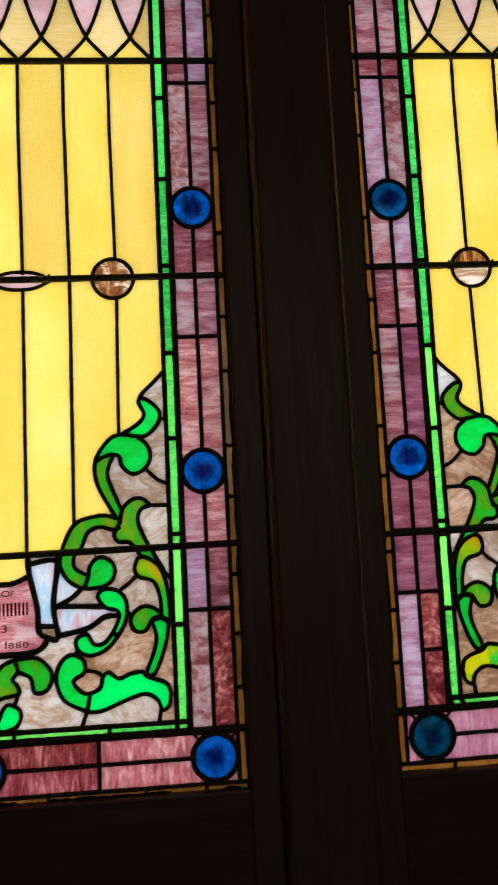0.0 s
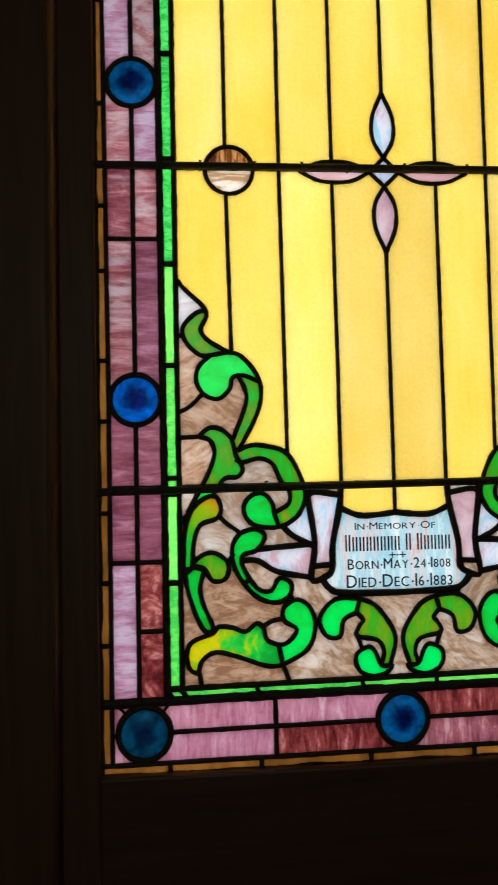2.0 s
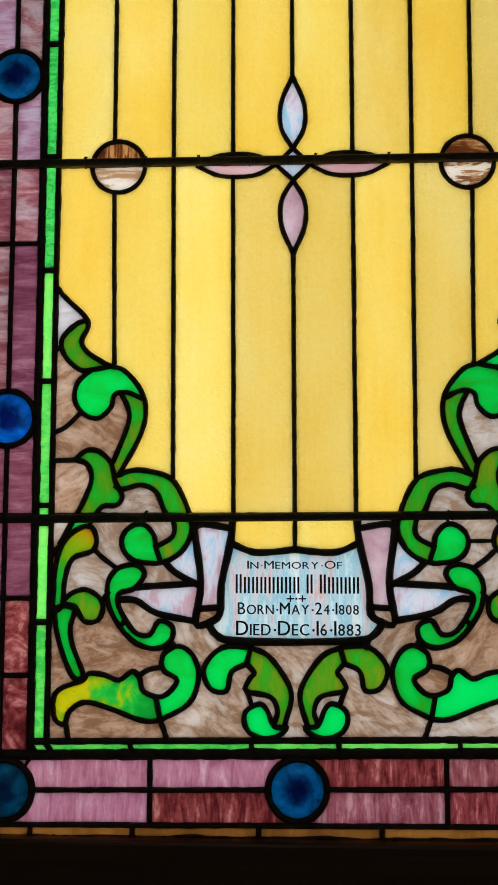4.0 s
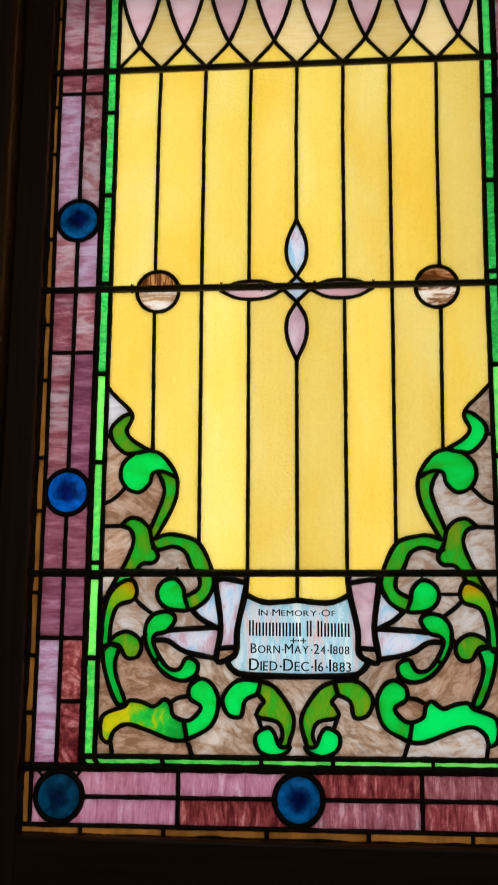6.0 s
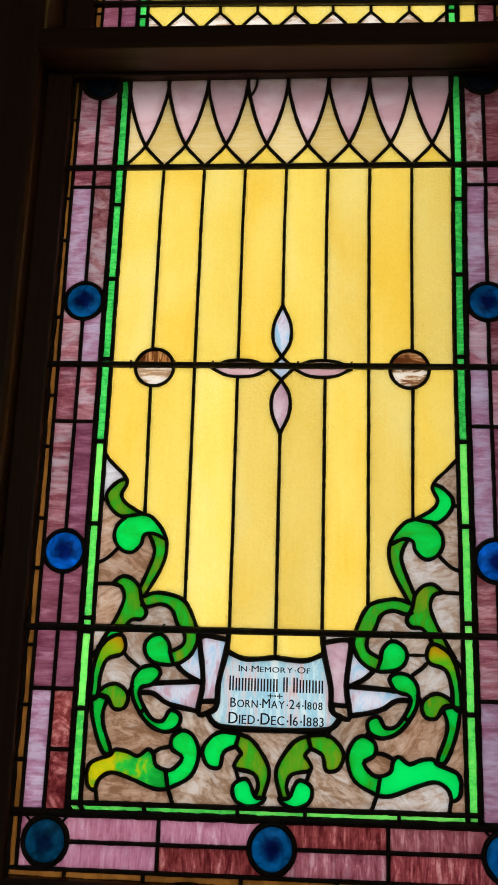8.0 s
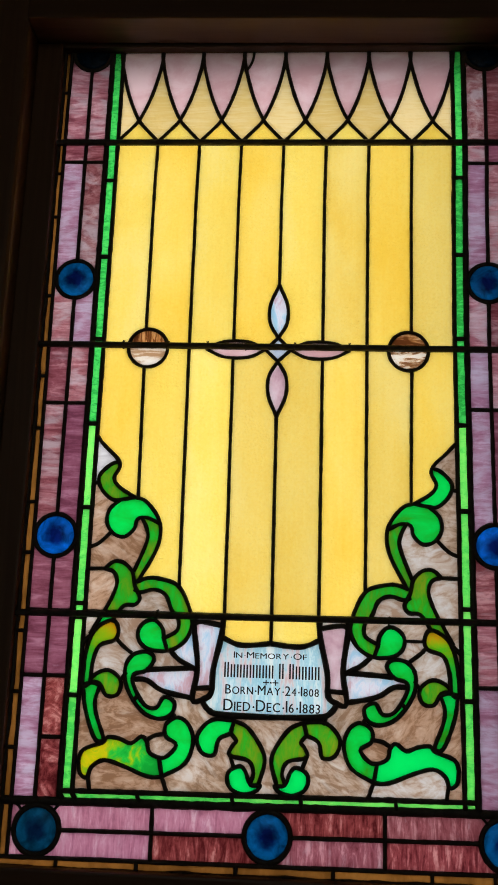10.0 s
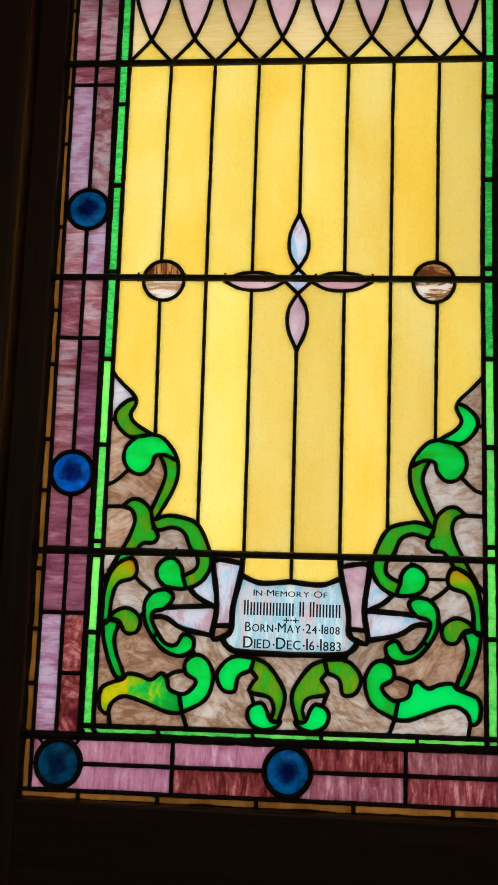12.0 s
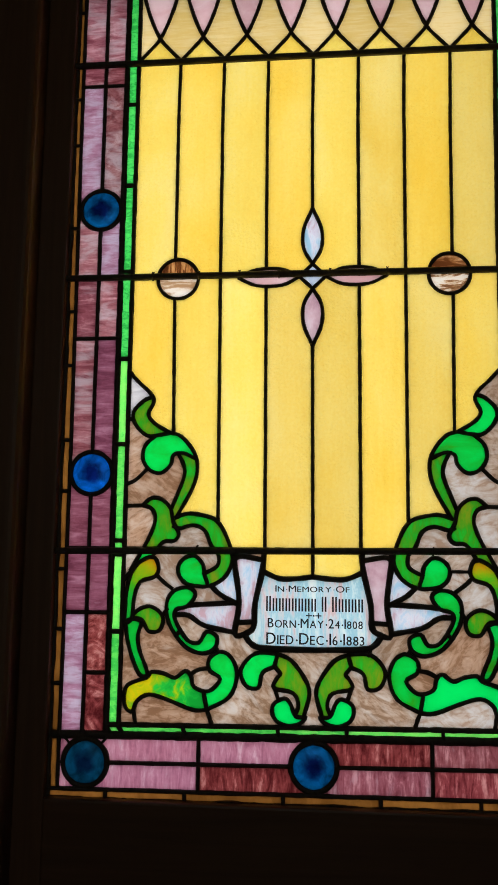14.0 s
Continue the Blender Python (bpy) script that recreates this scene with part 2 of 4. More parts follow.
M = {
    "yellow": glass("amber_yellow_glass", [(0.25, (0.90, 0.635, 0.09)), (0.5, (0.93, 0.725, 0.14)), (0.75, (0.95, 0.80, 0.25))],
                    stretch=(9, 9, 4), warp=0.4, detail=3, bump=0.9, bump_scale=240, drawn=0.30, spread=0.14, fine=0.5, contrast=1.3, tone=0.06),
    "straw": glass("straw_ripple_glass", [(0.3, (0.72, 0.52, 0.16)), (0.7, (0.82, 0.66, 0.34))], stretch=(25, 25, 230),
                   warp=0.5, bump=0.5, spread=0.35, fine=0.1),
    "pink": glass("pale_pink_glass", [(0.3, (0.66, 0.38, 0.43)), (0.7, (0.82, 0.58, 0.64))], stretch=(14, 14, 24), spread=0.15),
    "green": glass("emerald_leaf_glass", [(0.12, (0.03, 0.30, 0.010)), (0.30, (0.006, 0.46, 0.035)), (0.72, (0.002, 0.68, 0.09))],
                   stretch=(16, 9, 24), warp=1.6, spread=0.3, fine=0.2, contrast=1.9),
    "olive": glass("olive_leaf_glass", [(0.22, (0.008, 0.46, 0.03)), (0.44, (0.025, 0.31, 0.012)), (0.62, (0.085, 0.29, 0.010)), (0.86, (0.21, 0.27, 0.010))],
                   stretch=(75, 9, 26), warp=1.2, spread=0.3, fine=0.2, contrast=2.2),
    "lemon": glass("lemon_green_leaf_glass", [(0.2, (0.005, 0.30, 0.03)), (0.42, (0.01, 0.48, 0.05)), (0.56, (0.18, 0.46, 0.01)), (0.68, (0.62, 0.50, 0.005)), (0.9, (0.40, 0.50, 0.005))],
                   stretch=(40, 9, 40), spread=0.0, fine=0.1, lean=(-5.5, 0, 0), contrast=1.6),
    "orange": glass("orange_green_leaf_glass", [(0.25, (0.01, 0.46, 0.04)), (0.48, (0.05, 0.38, 0.01)), (0.66, (0.26, 0.36, 0.005)), (0.85, (0.55, 0.22, 0.005))],
                    stretch=(22, 9, 30), spread=0.0, fine=0.1, lean=(4.0, 0, 10.0), contrast=1.2),
    "ochre": glass("ochre_yellow_glass", [(0.25, (0.80, 0.56, 0.09)), (0.5, (0.84, 0.65, 0.155)), (0.75, (0.87, 0.73, 0.25))],
                   stretch=(9, 9, 4), warp=0.4, detail=3, bump=0.9, bump_scale=240, drawn=0.30, spread=0.06, fine=0.5, contrast=1.3, tone=0.05),
    "gold": glass("golden_yellow_glass", [(0.25, (0.88, 0.585, 0.066)), (0.5, (0.905, 0.662, 0.112)), (0.75, (0.925, 0.738, 0.18))],
                  stretch=(9, 9, 4), warp=0.4, detail=3, bump=0.9, bump_scale=240, drawn=0.30, spread=0.06, fine=0.5, contrast=1.4, tone=0.05),
    "strip": glass("bright_green_strip_glass", [(0.24, (0.02, 0.42, 0.06)), (0.42, (0.05, 0.72, 0.12)), (0.72, (0.11, 0.90, 0.17))], stretch=(60, 60, 130), spread=0.45,
                   contrast=2.3, bump=0.6, bump_scale=260),
    "lime": glass("bright_lime_strip_glass", [(0.2, (0.05, 0.66, 0.09)), (0.4, (0.12, 0.90, 0.13)), (0.7, (0.26, 1.0, 0.17))], stretch=(60, 60, 110), spread=0.35,
                  contrast=2.0, bump=0.6, bump_scale=260),
    "opal": glass("brown_opal_glass", [(0.12, (0.21, 0.11, 0.06)), (0.40, (0.38, 0.235, 0.155)), (0.66, (0.47, 0.325, 0.24)), (0.92, (0.56, 0.45, 0.38))],
                  stretch=(19, 14, 40), warp=3.0, turn=1.3, spread=0.25, detail=7, contrast=2.7, vein=-0.3, fine=0.36, patch=((0.56, 0.51, 0.48), (13, 9, 32), 0.55)),
    "pearl": glass("pearl_blue_glass", [(0.20, (0.52, 0.33, 0.40)), (0.36, (0.56, 0.53, 0.68)), (0.52, (0.66, 0.70, 0.81)), (0.66, (0.46, 0.61, 0.80)), (0.86, (0.28, 0.54, 0.76))],
                   stretch=(55, 14, 20), warp=1.1, spread=0.2, contrast=2.7, fine=0.3),
    "scroll": glass("pale_blue_scroll_glass", [(0.16, (0.60, 0.40, 0.42)), (0.30, (0.64, 0.64, 0.70)), (0.43, (0.42, 0.63, 0.74)), (0.54, (0.24, 0.52, 0.68)), (0.66, (0.54, 0.75, 0.84)),
                                               (0.84, (0.80, 0.86, 0.88))], stretch=(48, 14, 9), warp=1.3, spread=0.0, contrast=2.5, fine=0.35, detail=6),
    "amber": glass("brown_amber_strip_glass", [(0.3, (0.14, 0.058, 0.011)), (0.7, (0.27, 0.118, 0.024))], stretch=(30, 30, 14), spread=0.3),
    "russet": glass("russet_ripple_glass", [(0.30, (0.08, 0.022, 0.006)), (0.46, (0.24, 0.085, 0.022)), (0.62, (0.46, 0.22, 0.08)), (0.80, (0.76, 0.58, 0.40))], stretch=(14, 20, 85), warp=2.2,
                    spread=0.0, contrast=2.6, fine=0.3),
    "flame": glass("flame_brown_glass", [(0.32, (0.045, 0.012, 0.004)), (0.50, (0.14, 0.04, 0.010)), (0.62, (0.50, 0.22, 0.06)), (0.80, (0.72, 0.42, 0.18))], stretch=(150, 20, 26), warp=1.2,
                   spread=0.0, contrast=2.4, fine=0.25),
    "marble": glass("white_brown_marbled_glass", [(0.30, (0.12, 0.04, 0.012)), (0.42, (0.42, 0.20, 0.08)), (0.50, (0.80, 0.68, 0.52)), (0.70, (0.92, 0.89, 0.84))], stretch=(18, 20, 70), warp=2.8,
                    spread=0.0, contrast=2.8, fine=0.3),
    "swirl": glass("swirled_brown_glass", [(0.30, (0.10, 0.030, 0.008)), (0.50, (0.26, 0.10, 0.03)), (0.62, (0.48, 0.26, 0.12)), (0.72, (0.86, 0.82, 0.78))], stretch=(26, 20, 30), warp=3.2,
                   spread=0.0, contrast=2.4, fine=0.3),
    "ice": glass("ice_blue_glass", [(0.3, (0.48, 0.60, 0.82)), (0.7, (0.72, 0.80, 0.95))], stretch=(30, 14, 22), warp=1.4, spread=0.0),
    "bright": glass("clear_emerald_glass", [(0.2, (0.002, 0.66, 0.09)), (0.8, (0.001, 0.86, 0.15))], stretch=(14, 9, 18), spread=0.1, fine=0.15, contrast=1.2, tone=0.04),
    "snow": glass("bluish_white_glass", [(0.3, (0.48, 0.48, 0.54)), (0.7, (0.76, 0.78, 0.84))], stretch=(14, 14, 40), spread=0.1),
    "milk": glass("white_brown_streaky_glass", [(0.36, (0.42, 0.24, 0.12)), (0.5, (0.85, 0.78, 0.70)), (0.7, (0.95, 0.93, 0.90))], stretch=(14, 14, 55), spread=0.1),
    "blue": rondel_glass("cobalt_rondel_glass", (0.001, 0.05, 0.20), (0.001, 0.088, 0.46), (0.0003, 0.003, 0.05)),
    "teal": rondel_glass("dark_teal_rondel_glass", (0.001, 0.014, 0.03), (0.001, 0.032, 0.075), (0.0005, 0.004, 0.018)),
    "navy": rondel_glass("deep_blue_rondel_glass", (0.001, 0.035, 0.09), (0.001, 0.066, 0.21), (0.0003, 0.002, 0.03)),
    # top rondels: blue glass with the shade at the head put into its colour
    "shaded_blue": rondel_glass("shaded_blue_rondel_glass", (0.001, 0.006, 0.012), (0.001, 0.006, 0.014), (0.0003, 0.002, 0.006)),
    "haze": glass("pale_grey_opal_glass", [(0.12, (0.21, 0.125, 0.075)), (0.38, (0.37, 0.26, 0.19)), (0.64, (0.47, 0.38, 0.32)), (0.90, (0.56, 0.52, 0.49))],
                  stretch=(19, 14, 36), warp=3.2, turn=1.6, spread=0.22, detail=7, contrast=2.8, vein=-0.3, fine=0.36, patch=((0.56, 0.57, 0.59), (12, 9, 30), 0.52)),
    "mist": glass("misty_white_opal_glass", [(0.12, (0.30, 0.19, 0.13)), (0.36, (0.42, 0.34, 0.29)), (0.60, (0.50, 0.46, 0.44)), (0.84, (0.58, 0.58, 0.60))],
                  stretch=(18, 14, 34), warp=3.2, turn=1.6, spread=0.2, detail=6, contrast=2.5, vein=-0.3, fine=0.28),
    "blush": glass("blush_pearl_glass", [(0.3, (0.40, 0.22, 0.30)), (0.5, (0.55, 0.38, 0.46)), (0.75, (0.70, 0.60, 0.70))], stretch=(26, 14, 9), warp=1.0, spread=0.1),
    "lead": solid("dull_lead", (0.045, 0.038, 0.030), (0.085, 0.070, 0.055), scale=(60, 60, 60), rough=0.62, metal=0.25, bump=0.5),
    "paint": solid("black_glass_paint", (0.006, 0.005, 0.005), (0.012, 0.010, 0.010), scale=(90, 90, 90), rough=0.7),
    "wood": solid("dark_stained_wood", (0.105, 0.052, 0.024), (0.155, 0.078, 0.037), scale=(55, 55, 3), rough=0.46, bump=0.10, spec=0.35),
    "wood_h": solid("dark_stained_wood_level", (0.088, 0.043, 0.020), (0.130, 0.064, 0.030), scale=(3, 55, 55), rough=0.46, bump=0.10, spec=0.35),
    "plaster": solid("grey_plaster", (0.16, 0.14, 0.12), (0.24, 0.21, 0.18), scale=(4, 4, 4), rough=0.9),
    "boards": solid("floor_boards", (0.05, 0.025, 0.012), (0.12, 0.06, 0.03), scale=(30, 2, 30), rough=0.5),
    "grass": solid("meadow", (0.03, 0.06, 0.015), (0.07, 0.11, 0.03), scale=(0.6, 0.6, 0.6), rough=0.9),
}

SHADES = {  # mauve border glass, sheet by sheet: dark streak, body, body, light streak, and how often it clouds over
    "lavender": ((0.19, 0.07, 0.13), (0.27, 0.115, 0.21), (0.33, 0.165, 0.285), (0.47, 0.37, 0.52), 0.46),
    "orchid": ((0.24, 0.080, 0.145), (0.36, 0.135, 0.225), (0.43, 0.19, 0.30), (0.58, 0.40, 0.50), 0.56),
    "dusty": ((0.14, 0.032, 0.05), (0.25, 0.08, 0.11), (0.34, 0.13, 0.17), (0.54, 0.34, 0.41), 0.47),
    "plum": ((0.085, 0.016, 0.022), (0.16, 0.04, 0.055), (0.23, 0.07, 0.092), (0.46, 0.24, 0.28), 0.54),
    "mauve": ((0.12, 0.03, 0.055), (0.19, 0.055, 0.095), (0.25, 0.085, 0.14), (0.38, 0.18, 0.27), 0.64),
    "red": ((0.045, 0.005, 0.007), (0.125, 0.020, 0.024), (0.24, 0.048, 0.054), (0.56, 0.28, 0.28), 0.70),
    "rose": ((0.16, 0.028, 0.040), (0.31, 0.082, 0.098), (0.43, 0.15, 0.17), (0.68, 0.45, 0.48), 0.52),
    "smoky": ((0.10, 0.025, 0.03), (0.20, 0.06, 0.07), (0.29, 0.13, 0.14), (0.48, 0.36, 0.40), 0.47),
}
for shade, (c0, c1, c2, c3, edge) in SHADES.items():
    marks = [(0.15, c0), (0.40, c1), (0.64, c2), (0.92, c3)]
    swirl = shade in ("smoky", "red")
    cloud = (0.44, 0.41, 0.56) if shade == "lavender" else (0.54, 0.42, 0.45) if shade == "rose" else (0.43, 0.39, 0.46)
    M[shade] = glass(shade + "_streaky_glass", marks, stretch=(30, 20, 36) if swirl else (13, 20, 76), warp=2.8 if swirl else 1.8,
                     spread=0.12, detail=7, fine=0.45, contrast=2.7, hue=0.02, vein=0.10 if swirl else 0.14, patch=(cloud, (11, 9, 40), edge))
    M[shade + "_up"] = glass(shade + "_upright_streaky_glass", marks, stretch=(95, 20, 17), warp=1.8, spread=0.12, detail=7, fine=0.45, contrast=2.4, hue=0.02,
                             vein=0.10, patch=(cloud, (44, 9, 13), edge + 0.03))


# ---- mesh helpers ----
def part(name, bm, material, parent=None, label="", at=(0, 0, 0)):
    me = bpy.data.meshes.new(name)
    bm.to_mesh(me)
    bm.free()
    me.materials.append(M[material])
    ob = new(name, me)
    ob.location = at
    ob.parent = parent
    if label:
        tagged(ob, label)
    return ob


def box(x0, x1, y0, y1, z0, z1, bevel=0.0, segments=2):
    bm = bmesh.new()
    bmesh.ops.create_cube(bm, size=1.0, matrix=Matrix.Translation(((x0 + x1) / 2, (y0 + y1) / 2, (z0 + z1) / 2))
                          @ Matrix.Diagonal((x1 - x0, y1 - y0, z1 - z0, 1)))
    if bevel:
        bmesh.ops.bevel(bm, geom=bm.edges[:], offset=bevel, segments=segments, profile=0.6, affect="EDGES")
    return bm


def sloped(bm, slope, cx=0.0):
    """Lets a level timber hang a little to its right end."""
    for v in bm.verts:
        v.co.z -= slope * (v.co.x - cx)
    return bm


def empty(name, at, label, category, group=""):
    ob = new(name)
    ob.location = at
    ob.empty_display_size = 0.1
    return tagged(ob, label, category, group)


# ---- lead lines: flat curves in millimetres round the middle of the centre bar ----
def settle(x, z, lower):
    """How far a century of sagging has moved a point of the leading up or down."""
    if not lower:
        return -0.02 * x
    top = max(0.0, min(1.0, (z - 200) / 180))
    foot = max(0.0, min(1.0, (-450 - z) / 200)) * (1 - 0.7 * max(0.0, min(1.0, (-765 - z) / 30)))
    if lower == 2:
        foot = 0.0
    return -(8 + 0.002 * x) * top + 0.012 * (x + 340) * foot + (1.5 if -680 < z < -140 else 0.0)


def drift(x, z, lower):
    """How far a point of the memorial light has crept sideways: its right border leans in, its foot has drawn together."""
    if lower == 2:  # the cames of the other light lean at their heads
        return -3.2 * max(0.0, min(1.0, z / 250)) if abs(x) < 280 and z < 384 else 0.0
    if not lower:
        return 0.0
    if z < -700:
        return -0.017 * x if abs(x) < 379.6 else -5.0 * (x > 0)
    if x < -284:
        return -3.5 * max(0.0, min(1.0, (z + 250) / 550)) if -390 < x < -378.5 else 0.0
    right = max(0.0, min(1.0, (x - 60) / 225)) * max(0.0, min(1.0, (350 - z) / 320))
    return -4.2 * right - 1.4 * max(0.0, min(1.0, (380 - z) / 120))


class Net:
    """The drawing of one leaded light: its lead lines, and the panes that they enclose."""

    def __init__(self, sag):
        self.lines = []
        self.sag = sag  # the upper bar of the lower lights has settled a little

    def add(self, pts, width=6.0, shown=True):
        out = [Vector((p[0] + drift(p[0], p[1], self.sag), p[1] + settle(p[0], p[1], self.sag))) for p in pts]
        self.lines.append((out, width, shown))

    def straight(self, a, b, width=6.0, shake=0.35):
        a, b = Vector(a), Vector(b)
        n = max(1, int((b - a).length / 7))
        side = Vector((-(b - a).y, (b - a).x)).normalized()
        pts = []
        for i in range(n + 1):
            p = a.lerp(b, i / n)
            if 0 < i < n:
                p = p + side * shake * noise.noise(Vector((p.x * 0.02, p.y * 0.02, width)))
            pts.append(p)
        self.add(pts, width)

    def bent(self, pts, width=6.4, mirror=True, closed=False, steps=4):
        """A smooth line through a few knots, and its mirror image."""
        k = [Vector(p) for p in pts]
        if closed:
            k = [k[-1]] + k + [k[0], k[1]]
        else:
            k = [2 * k[0] - k[1]] + k + [2 * k[-1] - k[-2]]
        out = []
        for p0, p1, p2, p3 in zip(k, k[1:], k[2:], k[3:]):
            for i in range(steps):
                s = i / steps
                out.append(0.5 * (2 * p1 + (p2 - p0) * s + (2 * p0 - 5 * p1 + 4 * p2 - p3) * s * s + (3 * p1 - p0 - 3 * p2 + p3) * s ** 3))
        out.append(k[-2])
        self.add(out, width)
        if mirror:
            self.add([(-p.x, p.y) for p in out], width)

    def ring(self, c, r, width=7.0, n=40):
        self.add([(c[0] + r * math.cos(math.tau * (i % n) / n + 0.05), c[1] + r * math.sin(math.tau * (i % n) / n + 0.05)) for i in range(n + 1)], width)

    def reach(self, mine, p, q):
        """Where the glass edge under a lead's end runs on to, just past the nearest other lead."""
        best, spot = 9.0, None
        for pts, _, _ in self.lines:
            if pts is mine:
                continue
            for a, b in zip(pts, pts[1:]):
                d = b - a
                if d.length < 1e-6:
                    continue
                k = max(0.0, min(1.0, (p - a).dot(d) / d.length_squared))
                near = a + d * k
                gap = (near - p).length
                if gap < best:
                    best, spot = gap, near
        if spot is None or best < 0.3:
            return p + (p - q).normalized() * 1.5
        return spot + (spot - p).normalized() * 0.8

    def panes(self):
        from mathutils.geometry import delaunay_2d_cdt
        verts, edges = [], []
        for pts, _, _ in self.lines:
            base = len(verts)
            ends = list(pts)
            if (pts[0] - pts[-1]).length > 0.01:
                ends = [self.reach(pts, pts[0], pts[1])] + ends + [self.reach(pts, pts[-1], pts[-2])]
            verts += ends
            edges += [(base + i, base + i + 1) for i in range(len(ends) - 1)]
        v, e, f, _, oe, _ = delaunay_2d_cdt(verts, edges, [], 0, 0.05, True)
        fixed = {tuple(sorted(ed)) for ed, o in zip(e, oe) if o}
        owner = {}
        for i, tri in enumerate(f):
            for a, b in zip(tri, tri[1:] + tri[:1]):
                owner.setdefault(tuple(sorted((a, b))), []).append(i)
        region = [-1] * len(f)
        groups = []
        for s in range(len(f)):
            if region[s] >= 0:
                continue
            region[s] = len(groups)
            stack, mine, rim = [s], [], False
            while stack:
                i = stack.pop()
                mine.append(i)
                tri = f[i]
                for a, b in zip(tri, tri[1:] + tri[:1]):
                    key = tuple(sorted((a, b)))
                    if key in fixed:
                        continue
                    if len(owner[key]) < 2:
                        rim = True
                    for j in owner[key]:
                        if region[j] < 0:
                            region[j] = len(groups)
                            stack.append(j)
            groups.append((mine, rim))
        return v, f, region, groups


def came(pts, width, lift, height=2.4):
    """A lead came: a low rounded strip on both faces of the glass, swept along a line."""
    w, n = width / 2000, len(pts)
    ring = [(-1.0, -1.2), (-0.55, -1.2 - height), (0.0, -1.5 - height), (0.55, -1.2 - height), (1.0, -1.2), (1.0, 1.2), (0.5, 3.4), (-0.5, 3.4), (-1.0, 1.2)]
    closed = (pts[0] - pts[-1]).length < 0.01
    bm = bmesh.new()
    rows = []
    for i, p in enumerate(pts):
        a = pts[i - 1] if i else (pts[-2] if closed else pts[0])
        b = pts[i + 1] if i < n - 1 else (pts[1] if closed else pts[-1])
        d = (b - a).normalized()
        side = Vector((-d.y, d.x))
        fat = 1 + 0.12 * noise.noise(Vector((p.x * 0.09, p.y * 0.09, width + lift))) + 0.16 * noise.noise(Vector((p.x * 0.4, p.y * 0.4, lift)))
        rows.append([bm.verts.new(((p.x / 1000 + side.x * s * w * fat), (y - (lift if y < 0 else -lift)) / 1000, p.y / 1000 + side.y * s * w * fat)) for s, y in ring])
    for r0, r1 in zip(rows, rows[1:]):
        for j in range(len(ring)):
            k = (j + 1) % len(ring)
            bm.faces.new((r0[j], r0[k], r1[k], r1[j]))
    if not closed:
        bm.faces.new(rows[0])
        bm.faces.new(rows[-1][::-1])
    bmesh.ops.recalc_face_normals(bm, faces=bm.faces[:])
    for fc in bm.faces:
        fc.smooth = True
    return bm


def pane_mesh(v, f, mine, region, rid):
    """A 3 mm slab over the triangles of one region, a little smaller than the leads round it."""
    tris = [f[i] for i in mine]
    count = {}
    for tri in tris:
        for a, b in zip(tri, tri[1:] + tri[:1]):
            count[(a, b)] = count.get((a, b), 0) + 1
    rim = [(a, b) for (a, b) in count if (b, a) not in count]
    push = {}
    for a, b in rim:
        d = (v[b] - v[a]).normalized()
        n = Vector((-d.y, d.x))
        for i in (a, b):
            push[i] = push.get(i, Vector((0, 0))) + n
    area = [abs((v[t[1]] - v[t[0]]).cross(v[t[2]] - v[t[0]])) for t in tris]
    total = sum(area) or 1
    c = sum(((v[t[0]] + v[t[1]] + v[t[2]]) / 3 * a for t, a in zip(tris, area)), Vector((0, 0))) / total
    bm = bmesh.new()
    front, back = {}, {}
    for tri in tris:
        for i in tri:
            if i in front:
                continue
            p = v[i] - c
            if i in push and push[i].length > 1e-4:
                p = p + push[i].normalized() * 0.7
            front[i] = bm.verts.new((p.x / 1000, -0.0015, p.y / 1000))
            back[i] = bm.verts.new((p.x / 1000, 0.0015, p.y / 1000))
    for tri in tris:
        bm.faces.new([front[i] for i in tri])
        bm.faces.new([back[i] for i in reversed(tri)])
    for a, b in rim:
        bm.faces.new((front[b], front[a], back[a], back[b]))
    return bm, c, total / 2


def rondel(r):
    """A spun disc with a low dome on its face."""
    bm = bmesh.new()
    rings = []
    for s, y in ((1.0, -0.0015), (0.8, -0.0035), (0.5, -0.005), (0.22, -0.0056)):
        rings.append([bm.verts.new((r * s * math.cos(math.tau * i / 32), y, r * s * math.sin(math.tau * i / 32))) for i in range(32)])
    back = [bm.verts.new((r * math.cos(math.tau * i / 32), 0.0015, r * math.sin(math.tau * i / 32))) for i in range(32)]
    for a, b in zip(rings, rings[1:]):
        for i in range(32):
            bm.faces.new((a[i], a[(i + 1) % 32], b[(i + 1) % 32], b[i]))
    bm.faces.new(rings[-1])
    bm.faces.new(back[::-1])
    for i in range(32):
        bm.faces.new((back[i], back[(i + 1) % 32], rings[0][(i + 1) % 32], rings[0][i]))
    bmesh.ops.recalc_face_normals(bm, faces=bm.faces[:])
    for fc in bm.faces:
        fc.smooth = len(fc.verts) == 4
    return bm


